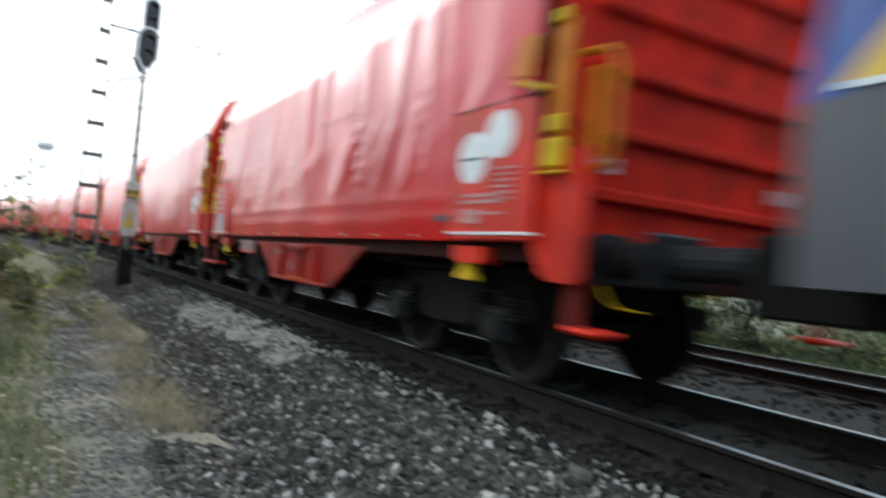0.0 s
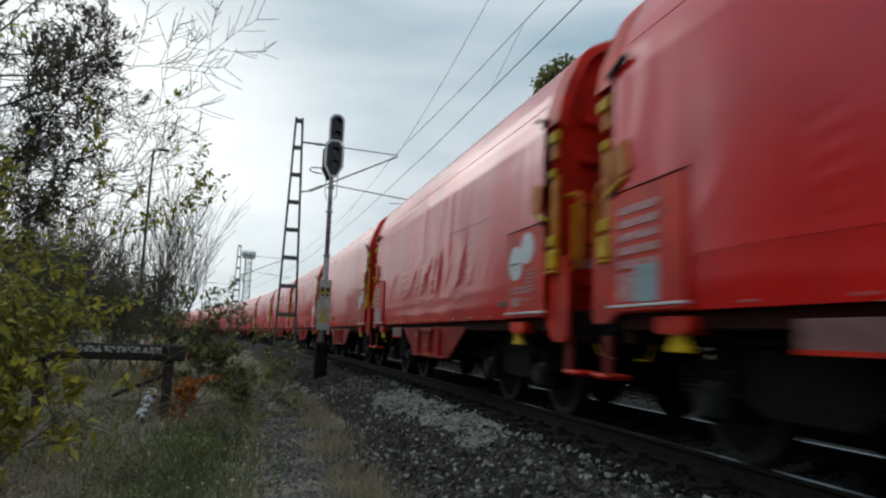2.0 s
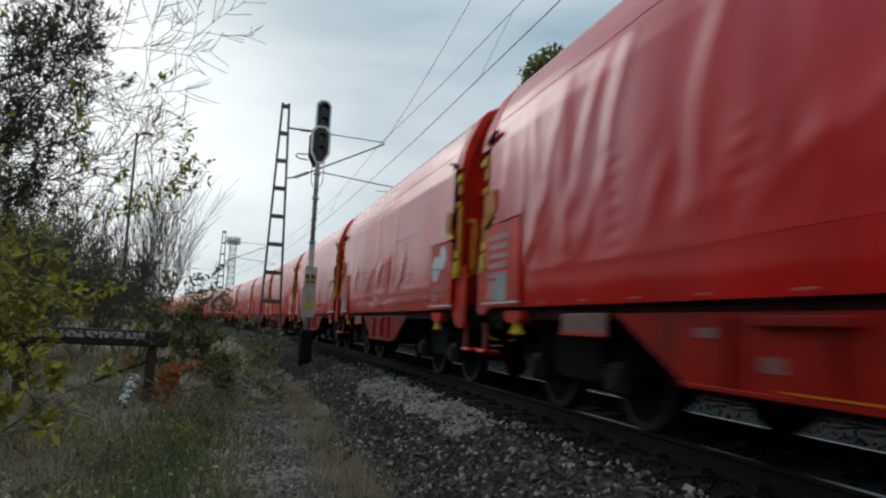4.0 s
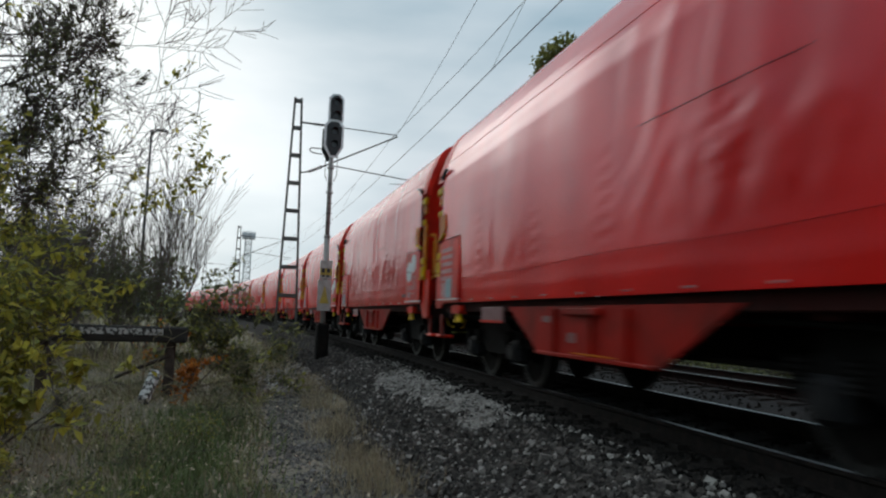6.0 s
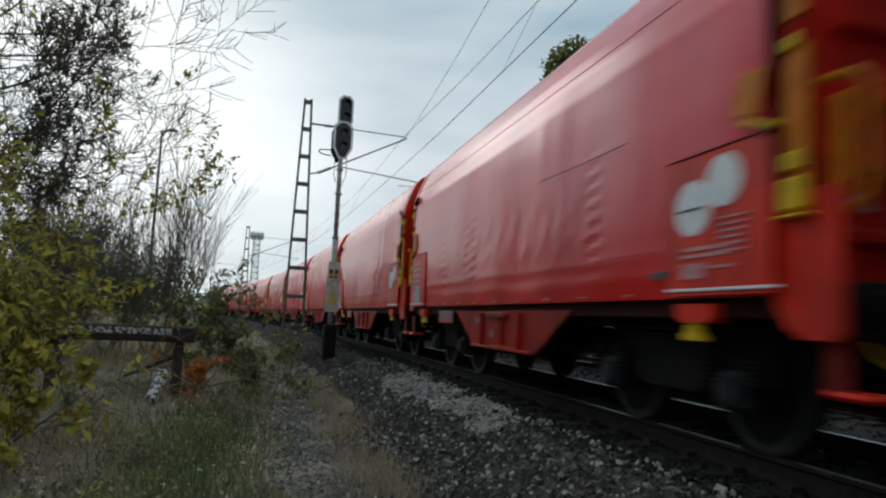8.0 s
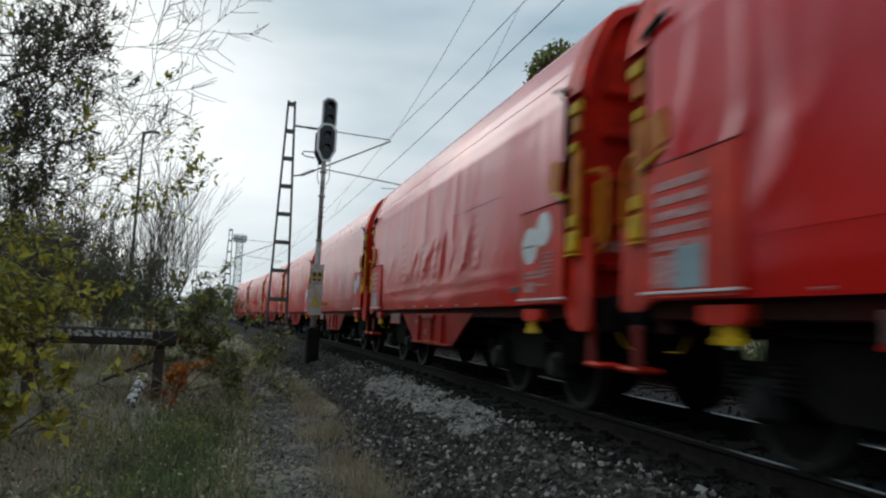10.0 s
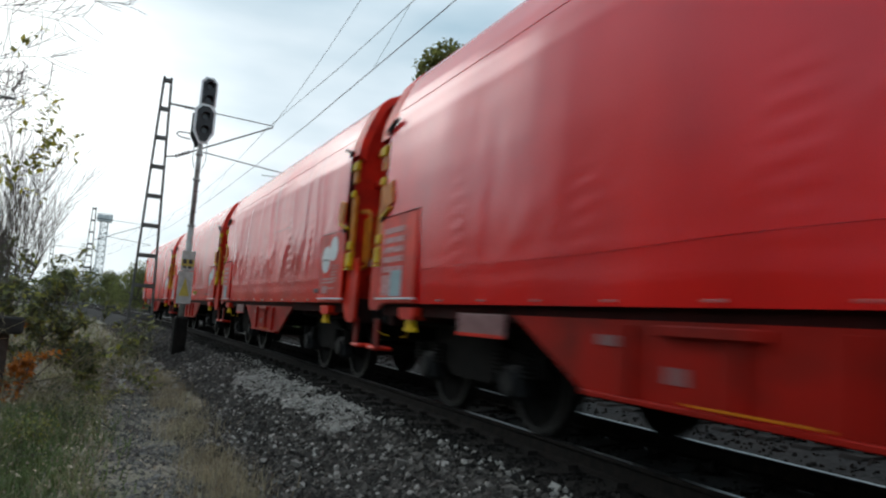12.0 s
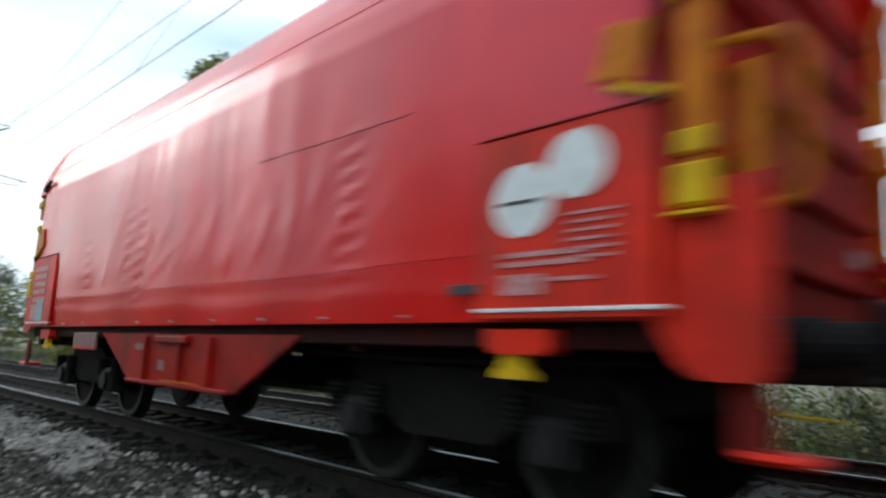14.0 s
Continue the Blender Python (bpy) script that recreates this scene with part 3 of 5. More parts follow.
def build_wagon(seed):
    w = thing("tarpaulin_wagon", "red tarpaulin-hooded freight wagon rolling on the track", "freight wagon", "wagons of the train")
    part("cover", cover_mesh(seed), M_TARP, w, "slack glossy red tarpaulin hood with folds", True)
    rng = random.Random(seed * 5 + 1)
    for sx in (-1, 1):
        wave, rise = rng.uniform(0, 6), rng.uniform(-0.006, 0.006)
        part("hood_seam", seam_mesh(seed, sx, lambda y: 1.50 + rise * y + 0.012 * math.sin(y * 1.7 + wave), -COVER + 1.0, COVER - 1.0, 0.005, 0.004), M_TARP, w)
        part("hood_seam", seam_mesh(seed, sx, lambda y: 3.52, -COVER + 0.1, COVER - 0.1, 0.005, 0.005), M_TARP, w)
        y0 = rng.uniform(-3.5, 0)
        part("hood_seam", seam_mesh(seed, sx, lambda y: 2.52 + 0.008 * y, y0, y0 + rng.uniform(0.8, 2.0), 0.004, 0.004), M_SEAM, w)
    # fixed end panels below the hood's raised corners
    for sx in (-1, 1):
        for sgn in (-1, 1):
            p = B()
            box(p, (sx * 1.475, sgn * (HALF - 1.32), 1.64), (0.025, 1.12, 1.02), 0.006)
            part("end_panel", p, M_RED, w, "smooth red end panel")
            t = B()
            box(t, (sx * 1.480, sgn * (HALF - 1.32), 2.165), (0.024, 1.16, 0.008))
            part("panel_seam", t, M_SEAM, w)
            t = B()
            box(t, (sx * 1.475, sgn * (HALF - 1.30), 1.175), (0.05, 1.15, 0.022), 0.004)
            part("sill_strip", t, M_WHITE, w, "pale sill strip")
        for i in range(9):
            part("tie_hook", box(B(), (sx * 1.465, -3.5 + i * 0.875, 1.155), (0.03, 0.05, 0.018), 0.004), M_GALV, w, "small bright tie hook")
    # sole bars, sills, beams and floor carry the under-hood shadow in their red
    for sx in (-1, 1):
        part("sole_bar", box(B(), (sx * 1.30, 0, 1.05), (0.10, 10.7, 0.14), 0.01), M_DARKRED, w, "grimy red sole bar with underframe shade in its colour")
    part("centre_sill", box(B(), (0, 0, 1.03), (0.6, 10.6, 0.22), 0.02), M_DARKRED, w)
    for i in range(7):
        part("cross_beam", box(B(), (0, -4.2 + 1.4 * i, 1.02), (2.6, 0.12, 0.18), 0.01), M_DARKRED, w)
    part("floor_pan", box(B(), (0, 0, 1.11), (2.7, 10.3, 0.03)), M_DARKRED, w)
    for sx in (-1, 1):
        tr = prism(B(), [(-2.2, 1.04), (-1.2, 0.52), (1.2, 0.52), (2.2, 1.04)], "x", *sorted((sx * 1.33, sx * 1.37)))
        sill = part("trough_side", tr, M_TROUGH, w, "grimy bright red trough side plate")
        part("bottom_flange", box(B(), (sx * 1.39, 0, 0.535), (0.06, 2.38, 0.035), 0.006), M_TROUGH, sill)
        for yy in (-0.75, -0.1, 0.75):
            part("stiffener", box(B(), (sx * 1.39, yy, 0.78), (0.05, 0.05, 0.46), 0.006), M_TROUGH, sill)
        part("handle_bar", box(B(), (sx * 1.39, 0.1, 0.98), (0.07, 0.75, 0.07), 0.01), M_TROUGH, sill)
        y = B()
        box(y, (sx * 1.425, -0.2, 0.575), (0.008, 0.85, 0.013))
        part("yellow_line", y, M_AMBER, sill)
        part("stencil", box(B(), (sx * 1.375, 0.98, 0.90), (0.006, 0.22, 0.07)), M_BOARD, sill)
        part("stencil", box(B(), (sx * 1.375, 0.35, 0.72), (0.006, 0.16, 0.10)), M_BOARD, sill)
        bd = B()
        box(bd, (sx * 1.40, 2.72, 0.94), (0.03, 0.86, 0.20), 0.006)
        part("label_board", bd, M_BOARD, w, "pale pink label board")
        if sx < 0:
            e = B()
            box(e, (sx * 1.418, 2.72, 0.85), (0.008, 0.86, 0.03))
            part("board_edge", e, M_RED, w)
    br = B()
    part("air_tank", rod(B(), (0.35, -1.0, 0.72), (0.35, 1.0, 0.72), 0.17, 12), M_BLACK, w)
    pipe(br, [(-0.9, -4.6, 0.80), (-0.9, -2.3, 0.62), (-0.9, 2.3, 0.62), (-0.9, 4.6, 0.80)], 0.03)
    part("brake_pipe", br, M_BLACK, w)
    for sgn in (-1, 1):
        end_fittings(w, sgn)
        build_bogie(w, sgn * 3.5)
    marks(w)
    return w


N_WAGONS = 20
wagons = []
variants = [build_wagon(k) for k in (3, 8, 14, 21)]
wagons = list(variants)
while len(wagons) < N_WAGONS:
    wagons.append(copy_thing(variants[(len(wagons) * 3 + 1) % 4], Matrix()))

M_LEAF = surface("autumn_green_leaf", (0.33, 0.31, 0.07), 0.6, second=(0.19, 0.20, 0.055), scale=3, island=0.45, spec=0.3, through_light=0.4)
M_LEAFYEL = surface("yellowing_leaf", (0.54, 0.46, 0.07), 0.6, second=(0.36, 0.33, 0.06), scale=2, island=0.4, spec=0.3, through_light=0.5)
M_LEAFDARK = surface("dark_green_leaf", (0.15, 0.16, 0.07), 0.6, second=(0.09, 0.095, 0.05), scale=3, island=0.45, spec=0.3, through_light=0.4)
M_LEAFFAR = surface("distant_green_foliage", (0.085, 0.105, 0.040), 0.7, second=(0.05, 0.065, 0.028), scale=0.3, island=0.4, spec=0.3, through_light=0.4)
M_LEAFOLIVE = surface("distant_olive_foliage", (0.20, 0.20, 0.06), 0.7, second=(0.12, 0.13, 0.042), scale=0.3, island=0.4, spec=0.3, through_light=0.4)
M_ORANGE = surface("orange_autumn_leaf", (0.55, 0.20, 0.025), 0.6, second=(0.38, 0.12, 0.02), scale=5, island=0.3, spec=0.3, through_light=0.4)
M_BARK = surface("dark_wet_bark", (0.085, 0.07, 0.058), 0.9, second=(0.05, 0.042, 0.035), scale=12, bump=0.5)
M_TWIG = surface("grey_brown_twig", (0.15, 0.125, 0.105), 0.85, second=(0.09, 0.075, 0.065), scale=12)
M_GRASS = surface("rough_green_grass", (0.32, 0.30, 0.15), 0.8, second=(0.21, 0.205, 0.10), scale=1.0, island=0.4, spec=0.3, through_light=0.4)
M_LUSH = surface("lush_green_grass", (0.16, 0.20, 0.075), 0.8, second=(0.10, 0.135, 0.055), scale=1.0, island=0.4, spec=0.3, through_light=0.4)
M_RANK = surface("rank_dark_grass", (0.075, 0.10, 0.04), 0.8, second=(0.045, 0.06, 0.028), scale=1.0, island=0.4, spec=0.2, through_light=0.2)
M_STRAW = surface("dry_straw_grass", (0.38, 0.32, 0.21), 0.85, second=(0.25, 0.205, 0.135), scale=1.0, island=0.35, spec=0.3, through_light=0.4)
M_LITTER = surface("fallen_leaf_litter", (0.46, 0.38, 0.28), 0.85, second=(0.22, 0.165, 0.11), scale=2.0, island=0.6)
M_PEBBLE = surface("grey_path_pebble", (0.18, 0.168, 0.155), 0.9, spec=0.25, second=(0.095, 0.087, 0.08), scale=14, island=0.5)
M_OLDWOOD = surface("blackened_old_timber", (0.045, 0.038, 0.032), 0.9, second=(0.022, 0.02, 0.018), scale=6, bump=0.5, stretch=(1, 6, 6))
M_FLAKE = surface("flaking_white_paint", (0.55, 0.54, 0.51), 0.8, second=(0.05, 0.045, 0.04), scale=16, contrast=(0.45, 0.55))
M_OLDRAIL = surface("old_rusty_rail_steel", (0.085, 0.06, 0.048), 0.85, 0.1, second=(0.045, 0.034, 0.028), scale=9, bump=0.3)
M_LOCOGREY = surface("locomotive_grey_paint", (0.085, 0.087, 0.098), 0.4, second=(0.07, 0.07, 0.08), scale=1.5)
M_LOCOBLUE = surface("locomotive_blue_paint", (0.015, 0.07, 0.30), 0.35, second=(0.012, 0.055, 0.24), scale=1.5)
M_LOCOYEL = surface("locomotive_yellow_paint", (0.75, 0.46, 0.08), 0.35, second=(0.65, 0.38, 0.06), scale=1.5)
M_GLASS = surface("dark_cab_glass", (0.012, 0.014, 0.016), 0.06)
M_TOWER = surface("pale_grey_tower_paint", (0.60, 0.63, 0.64), 0.7, second=(0.48, 0.51, 0.52), scale=2)
M_POLE = surface("dark_green_grey_pole", (0.06, 0.075, 0.075), 0.6, 0.3, scale=5)
M_SIGNYEL = surface("faded_yellow_sign_paint", (0.55, 0.42, 0.06), 0.6, second=(0.42, 0.33, 0.08), scale=8)
M_SIGNWHITE = surface("dirty_white_sign", (0.52, 0.52, 0.49), 0.6, second=(0.36, 0.35, 0.32), scale=7)


def raw(name, verts, faces, material, parent=None, label=""):
    me = bpy.data.meshes.new(name)
    me.from_pydata([tuple(v) for v in verts], [], faces)
    me.materials.append(material)
    ob = new(name, me)
    if parent is not None:
        ob.parent = parent
    if label:
        ob["label"] = label
    return ob


# ---- scattered pieces as whole arrays ----
def leaf_arrays(rng, centres, size, droop=0.3, narrow=0.55):
    """One folded rhombus leaf at each centre, turned at random."""
    n = len(centres)
    a = rng.uniform(0, 2 * np.pi, n)
    tilt = rng.normal(-droop, 0.6, n)
    s = size * rng.uniform(0.6, 1.3, n)
    d = np.stack([np.cos(a) * np.cos(tilt), np.sin(a) * np.cos(tilt), np.sin(tilt)], 1)
    side = np.stack([-np.sin(a), np.cos(a), rng.normal(0, 0.5, n)], 1)
    side /= np.linalg.norm(side, axis=1)[:, None]
    up = np.cross(d, side)
    c = np.asarray(centres)
    tip, mid = c + d * s[:, None], c + d * (s * 0.45)[:, None]
    l = mid + side * (s * narrow * 0.5)[:, None] + up * (s * 0.10)[:, None]
    r = mid - side * (s * narrow * 0.5)[:, None] + up * (s * 0.10)[:, None]
    v = np.stack([c, l, tip, r], 1).reshape(-1, 3)
    f = [(4 * i, 4 * i + 1, 4 * i + 2) for i in range(n)] + [(4 * i, 4 * i + 2, 4 * i + 3) for i in range(n)]
    return v, f


def limb_arrays(segments, sides=5):
    v, f = [], []
    for p0, p1, r0, r1 in segments:
        d = (p1 - p0).normalized()
        a = d.orthogonal().normalized()
        b = d.cross(a)
        k = sides if r0 > 0.006 else 3
        base = len(v)
        for p, r in ((p0, r0), (p1, r1)):
            for i in range(k):
                t = 2 * math.pi * i / k
                v.append(p + a * (r * math.cos(t)) + b * (r * math.sin(t)))
        for i in range(k):
            j = (i + 1) % k
            f.append((base + i, base + j, base + k + j, base + k + i))
    return v, f


def grow(rng, base, way, length, radius, depth, out, tips, wiggle=0.22, spread=0.75, up=0.10, kids=(3, 5), thin=0.004):
    """A limb of wavering pieces with side shoots; twig places go to tips."""
    p, d = Vector(base), Vector(way).normalized()
    k = max(3, int(length / (0.20 if depth > 1 else 0.11)))
    step = length / k
    shoots = sorted(rng.uniform(0.25, 1.0) for _ in range(rng.randint(*kids))) if depth > 0 else []
    for i in range(k):
        r0, r1 = max(thin, radius * (1 - 0.75 * i / k)), max(thin * 0.8, radius * (1 - 0.75 * (i + 1) / k))
        d = (d + Vector((rng.gauss(0, wiggle), rng.gauss(0, wiggle), rng.gauss(0, wiggle) + up)) * 0.5).normalized()
        q = p + d * step
        out.append((p, q, r0, r1))
        if depth <= 1:
            tips.append((q, depth))
        while shoots and shoots[0] <= (i + 1) / k:
            shoots.pop(0)
            side = Vector((rng.gauss(0, 1), rng.gauss(0, 1), rng.gauss(0.35, 0.8)))
            side = (side - d * side.dot(d)).normalized()
            turn = spread * rng.uniform(0.8, 1.4)
            grow(rng, q, d * math.cos(turn) + side * math.sin(turn), length * rng.uniform(0.30, 0.52), r1 * 0.62, depth - 1, out, tips, wiggle, spread, up, kids, thin)
        p = q


def plant(name, label, category, base, seed, stems, leaf_n, leaf_size, leaf_mat, bark=None, group="", depth=3, wiggle=0.22, spread=0.75, up=0.10, kids=(3, 5), keep=None, leaf2=None, thin=0.004):
    """A rooted tree or shrub: stems is a list of (direction, length, radius, and where a bough leaves the trunk)."""
    rng = random.Random(seed)
    nr = np.random.default_rng(seed)
    t = thing(name, label, category, group, at=pose(*base))
    segs, tips = [], []
    for way, length, radius, *start in stems:
        grow(rng, start[0] if start else (rng.uniform(-0.1, 0.1), rng.uniform(-0.1, 0.1), -0.05), way, length, radius, depth, segs, tips, wiggle, spread, up, kids, thin)
    v, f = limb_arrays(segs)
    raw("trunk", v, f, bark or M_BARK, t)
    if leaf_n:
        pts = np.array([p for p, _ in tips])
        if keep:
            pts = np.array([p for p in pts if keep(Vector(p))])
        pick = nr.integers(0, len(pts), leaf_n)
        c = pts[pick] + nr.normal(0, 0.02, (leaf_n, 3))
        cut = int(leaf_n * 0.35) if leaf2 else 0
        v, f = leaf_arrays(nr, c[cut:], leaf_size)
        raw("crown", v, f, leaf_mat, t, "thinning autumn leaves")
        if cut:
            v, f = leaf_arrays(nr, c[:cut], leaf_size)
            raw("crown", v, f, leaf2, t, "yellowed leaves")
    return t


def far_tree(name, label, base, height, width, seed, material, group, n=1400, leaf=0.30, low=0.15, clump_n=13):
    """A full-crowned tree: trunk, limbs and clumps of leaves with gaps between."""
    nr = np.random.default_rng(seed)
    rng = random.Random(seed)
    t = thing(name, label, "tree", group, at=pose(*base))
    segs, tips = [], []
    segs.append((Vector((0, 0, -0.3)), Vector((rng.uniform(-.2, .2), rng.uniform(-.2, .2), height * 0.35)), height * 0.022, height * 0.016))
    top = segs[0][1]
    clumps = []
    for i in range(clump_n):
        a = rng.uniform(0, 2 * math.pi)
        h = height * rng.uniform(low + 0.1, 0.93)
        reach = width * 0.5 * math.sin(min(1.0, (h / height - low) / (1 - low) + 0.12) * math.pi) ** 0.6 * rng.uniform(0.35, 0.95)
        p = Vector((math.cos(a) * reach, math.sin(a) * reach, h))
        segs.append((top * rng.uniform(0.6, 1.0), p, height * 0.009, height * 0.003))
        clumps.append((p, width * rng.uniform(0.13, 0.24)))
    v, f = limb_arrays(segs)
    raw("trunk", v, f, M_BARK, t)
    pts = []
    for p, r in clumps:
        k = n // len(clumps)
        q = nr.normal(0, 1, (k, 3))
        q /= np.linalg.norm(q, axis=1)[:, None]
        q *= (r * nr.uniform(0.45, 1.05, k) ** 0.6)[:, None] * np.array([1, 1, 0.8])
        pts.append(q + np.array(p))
    v, f = leaf_arrays(nr, np.concatenate(pts), leaf, narrow=0.8)
    raw("crown", v, f, material, t)
    return t


STONE_V = np.array([(-1, -.8, -.6), (.9, -1, -.5), (1, .8, -.7), (-.8, 1, -.5), (-.7, -.6, .7), (.6, -.8, .6), (.8, .6, .8), (-.6, .7, .6)])
STONE_F = np.array([(0, 3, 2), (0, 2, 1), (4, 5, 6), (4, 6, 7), (0, 1, 5), (0, 5, 4), (1, 2, 6), (1, 6, 5), (2, 3, 7), (2, 7, 6), (3, 0, 4), (3, 4, 7)])


def stones(name, label, places, size, material, seed, category="gravel"):
    """Broken stones lying at the places, each its own shape and turn."""
    nr = np.random.default_rng(seed)
    n = len(places)
    v = STONE_V[None] * nr.uniform(0.65, 1.25, (n, 8, 3))
    s = size * nr.lognormal(0, 0.35, n) * 0.5
    v = v * (s[:, None] * nr.uniform(0.6, 1.2, (n, 3)))[:, None, :]
    q = nr.normal(0, 1, (n, 4))
    q /= np.linalg.norm(q, axis=1)[:, None]
    w, x, y, z = q.T
    R = np.stack([np.stack([1 - 2 * (y * y + z * z), 2 * (x * y - z * w), 2 * (x * z + y * w)], 1),
                  np.stack([2 * (x * y + z * w), 1 - 2 * (x * x + z * z), 2 * (y * z - x * w)], 1),
                  np.stack([2 * (x * z - y * w), 2 * (y * z + x * w), 1 - 2 * (x * x + y * y)], 1)], 1)
    v = np.einsum("nij,nkj->nki", R, v) + np.asarray(places)[:, None, :]
    me = bpy.data.meshes.new(name)
    me.from_pydata(v.reshape(-1, 3).tolist(), [], (STONE_F[None] + 8 * np.arange(n)[:, None, None]).reshape(-1, 3).tolist())
    me.materials.append(material)
    return tagged(new(name, me), label, category, kind="stuff")


def blades(name, label, roots, height, material, seed, width=0.006, lean=0.5):
    """Grass blades, each two bent pieces."""
    nr = np.random.default_rng(seed)
    n = len(roots)
    a = nr.uniform(0, 2 * np.pi, n)
    h = height * nr.uniform(0.4, 1.3, n)
    l = np.abs(nr.normal(0, lean, n)) * h
    d = np.stack([np.cos(a), np.sin(a), np.zeros(n)], 1)
    s = np.stack([-np.sin(a), np.cos(a), np.zeros(n)], 1) * width
    r = np.asarray(roots)
    mid = r + d * (l * 0.35)[:, None] + np.array([0, 0, 1]) * (h * 0.6)[:, None]
    tip = r + d * l[:, None] + np.array([0, 0, 1]) * h[:, None]
    v = np.stack([r - s, r + s, mid + s * 0.7, mid - s * 0.7, tip], 1).reshape(-1, 3)
    f = []
    for i in range(n):
        k = 5 * i
        f += [(k, k + 1, k + 2, k + 3), (k + 3, k + 2, k + 4)]
    ob = raw(name, v, f, material)
    return tagged(ob, label, "grass", kind="stuff")


def bed_height(lat):
    for (a, za), (b, zb) in zip(bed_outline, bed_outline[1:]):
        if a <= lat <= b:
            return za + (zb - za) * (lat - a) / (b - a)
    return -0.78


def top_height(x, y):
    c, _ = on_line(y)
    lat = x - c.x
    g = ground_height(x, y)
    return max(g, bed_height(lat)) if -3.05 <= lat <= SECOND + 3.0 else g


# ---- colour-light signal ----
def build_signal():
    sx, sy = 1.62, 21.0
    g = top_height(sx, sy)
    s = thing("railway_signal", "unlit two-headed railway signal on a grey post beside the track", "railway signal", at=pose(sx, sy, 0, 0, 0, 6))
    b = B()
    box(b, (0, 0, g / 2 + 0.28), (0.36, 0.36, 0.62 - g), 0.05)
    part("plinth", b, M_BLACK, s, "dark stained plinth")
    b = B()
    rod(b, (0, 0, 0.3), (0, 0, 3.2), 0.085, 14)
    rod(b, (0, 0, 3.2), (0, 0, 6.7), 0.068, 14)
    for z in (3.2, 4.55, 5.3):
        rod(b, (0, 0, z - 0.03), (0, 0, z + 0.03), 0.105, 14)
    part("post", b, M_GALV, s, "weathered grey steel post", True)
    b = B()
    for z in (3.6, 3.9, 4.2, 4.5, 4.8):
        part("foot_iron", rod(B(), (-0.09, -0.08, z), (0.09, -0.08, z), 0.012, 6), M_MAST, s)
    pipe(b, [(0.10, 0.02, 4.9), (0.20, 0.05, 5.1), (0.20, 0.05, 5.9)], 0.011)
    pipe(b, [(-0.10, 0.02, 4.9), (-0.16, 0.05, 5.1), (-0.16, 0.05, 5.7)], 0.011)
    part("lamp_cable", b, M_MAST, s)

    def shield(z0, z1, half, name, x0, y0, pointed):
        cut = half * 0.55
        low = 0.34 if pointed else cut
        out = [(-half + cut, z1), (half - cut, z1), (half, z1 - cut), (half, z0 + low), (half * 0.35, z0), (-half * 0.35, z0), (-half, z0 + low), (-half, z1 - cut)]
        cz = (z0 + z1) / 2
        rim = B()
        prism(rim, [(x0 + x, z) for x, z in out], "y", y0, y0 + 0.04)
        head = part("signal_head", rim, M_WHITE, s, "white-rimmed black signal head")
        face = B()
        prism(face, [(x0 + x * 0.76, cz + (z - cz) * 0.885) for x, z in out], "y", y0 - 0.02, y0 + 0.06)
        part("face", face, M_SIGBLACK, head)
        bx = B()
        box(bx, (x0, y0 + 0.16, cz), (half * 1.2, 0.22, (z1 - z0) * 0.72), 0.03)
        part("lamp_case", bx, M_SIGBLACK, head)
        for z in (cz + 0.20, cz - 0.20):
            l = B()
            rod(l, (x0, y0 - 0.035, z), (x0, y0 - 0.02, z), 0.085, 18)
            part("lens", l, M_LENS, head)
            h = B()
            for i in range(9):
                a0, a1 = math.pi * (i - 0.5) / 8 - 0.1, math.pi * (i + 0.5) / 8 - 0.1
                q = [(x0 + 0.115 * math.cos(a), z + 0.115 * math.sin(a)) for a in (a0, a1)]
                vs = [h.verts.new((x, yy, zz)) for yy in (y0 - 0.20 if 1 < i < 7 else y0 - 0.10, y0 - 0.02) for x, zz in q]
                h.faces.new((vs[0], vs[1], vs[3], vs[2]))
            part("hood", h, M_SIGBLACK, head)
    shield(6.62, 7.60, 0.235, "upper", 0.06, -0.12, False)
    shield(5.60, 6.78, 0.30, "lower", 0.02, -0.16, True)
    b = B()
    prism(b, [(-0.28, 6.5), (-0.06, 6.72), (0.1, 6.72), (0.1, 5.65), (-0.1, 5.52), (-0.28, 5.85)], "y", 0.10, 0.18)
    part("back_plate", b, M_SIGBLACK, s, "matt black back plate")
    b = B()
    pipe(b, [(-0.28, 0.1, 5.72), (-0.55, 0.1, 5.74), (-0.66, 0.1, 5.80), (-0.62, 0.1, 5.88), (-0.3, 0.1, 5.90)], 0.018)
    part("sighting_loop", b, M_MAST, s)
    # lower boards
    b = box(B(), (0, -0.12, 2.18), (0.36, 0.02, 0.56), 0.004)
    p1 = part("sign_board", b, M_SIGNWHITE, s, "dirty white board with marks too small to read")
    b = B()
    for x, z, w_, h_ in ((-0.09, 2.16, 0.10, 0.13), (0.07, 2.16, 0.10, 0.13), (-0.08, 2.0, 0.09, 0.07), (0.06, 2.0, 0.10, 0.07)):
        box(b, (x, -0.134, z), (w_, 0.006, h_))
    part("marking", b, M_INK, p1)
    part("yellow_band", box(B(), (0, -0.133, 2.12), (0.34, 0.004, 0.20)), M_SIGNYEL, p1)
    b = box(B(), (-0.02, -0.13, 1.42), (0.40, 0.02, 0.92), 0.004)
    p2 = part("sign_board", b, M_SIGNWHITE, s, "dirty white board with a yellow triangle")
    b = B()
    prism(b, [(-0.16, 1.18), (0.12, 1.18), (0.06, 1.40), (-0.02, 1.72), (-0.10, 1.40)], "y", -0.146, -0.142)
    part("yellow_triangle", b, M_SIGNYEL, p2)
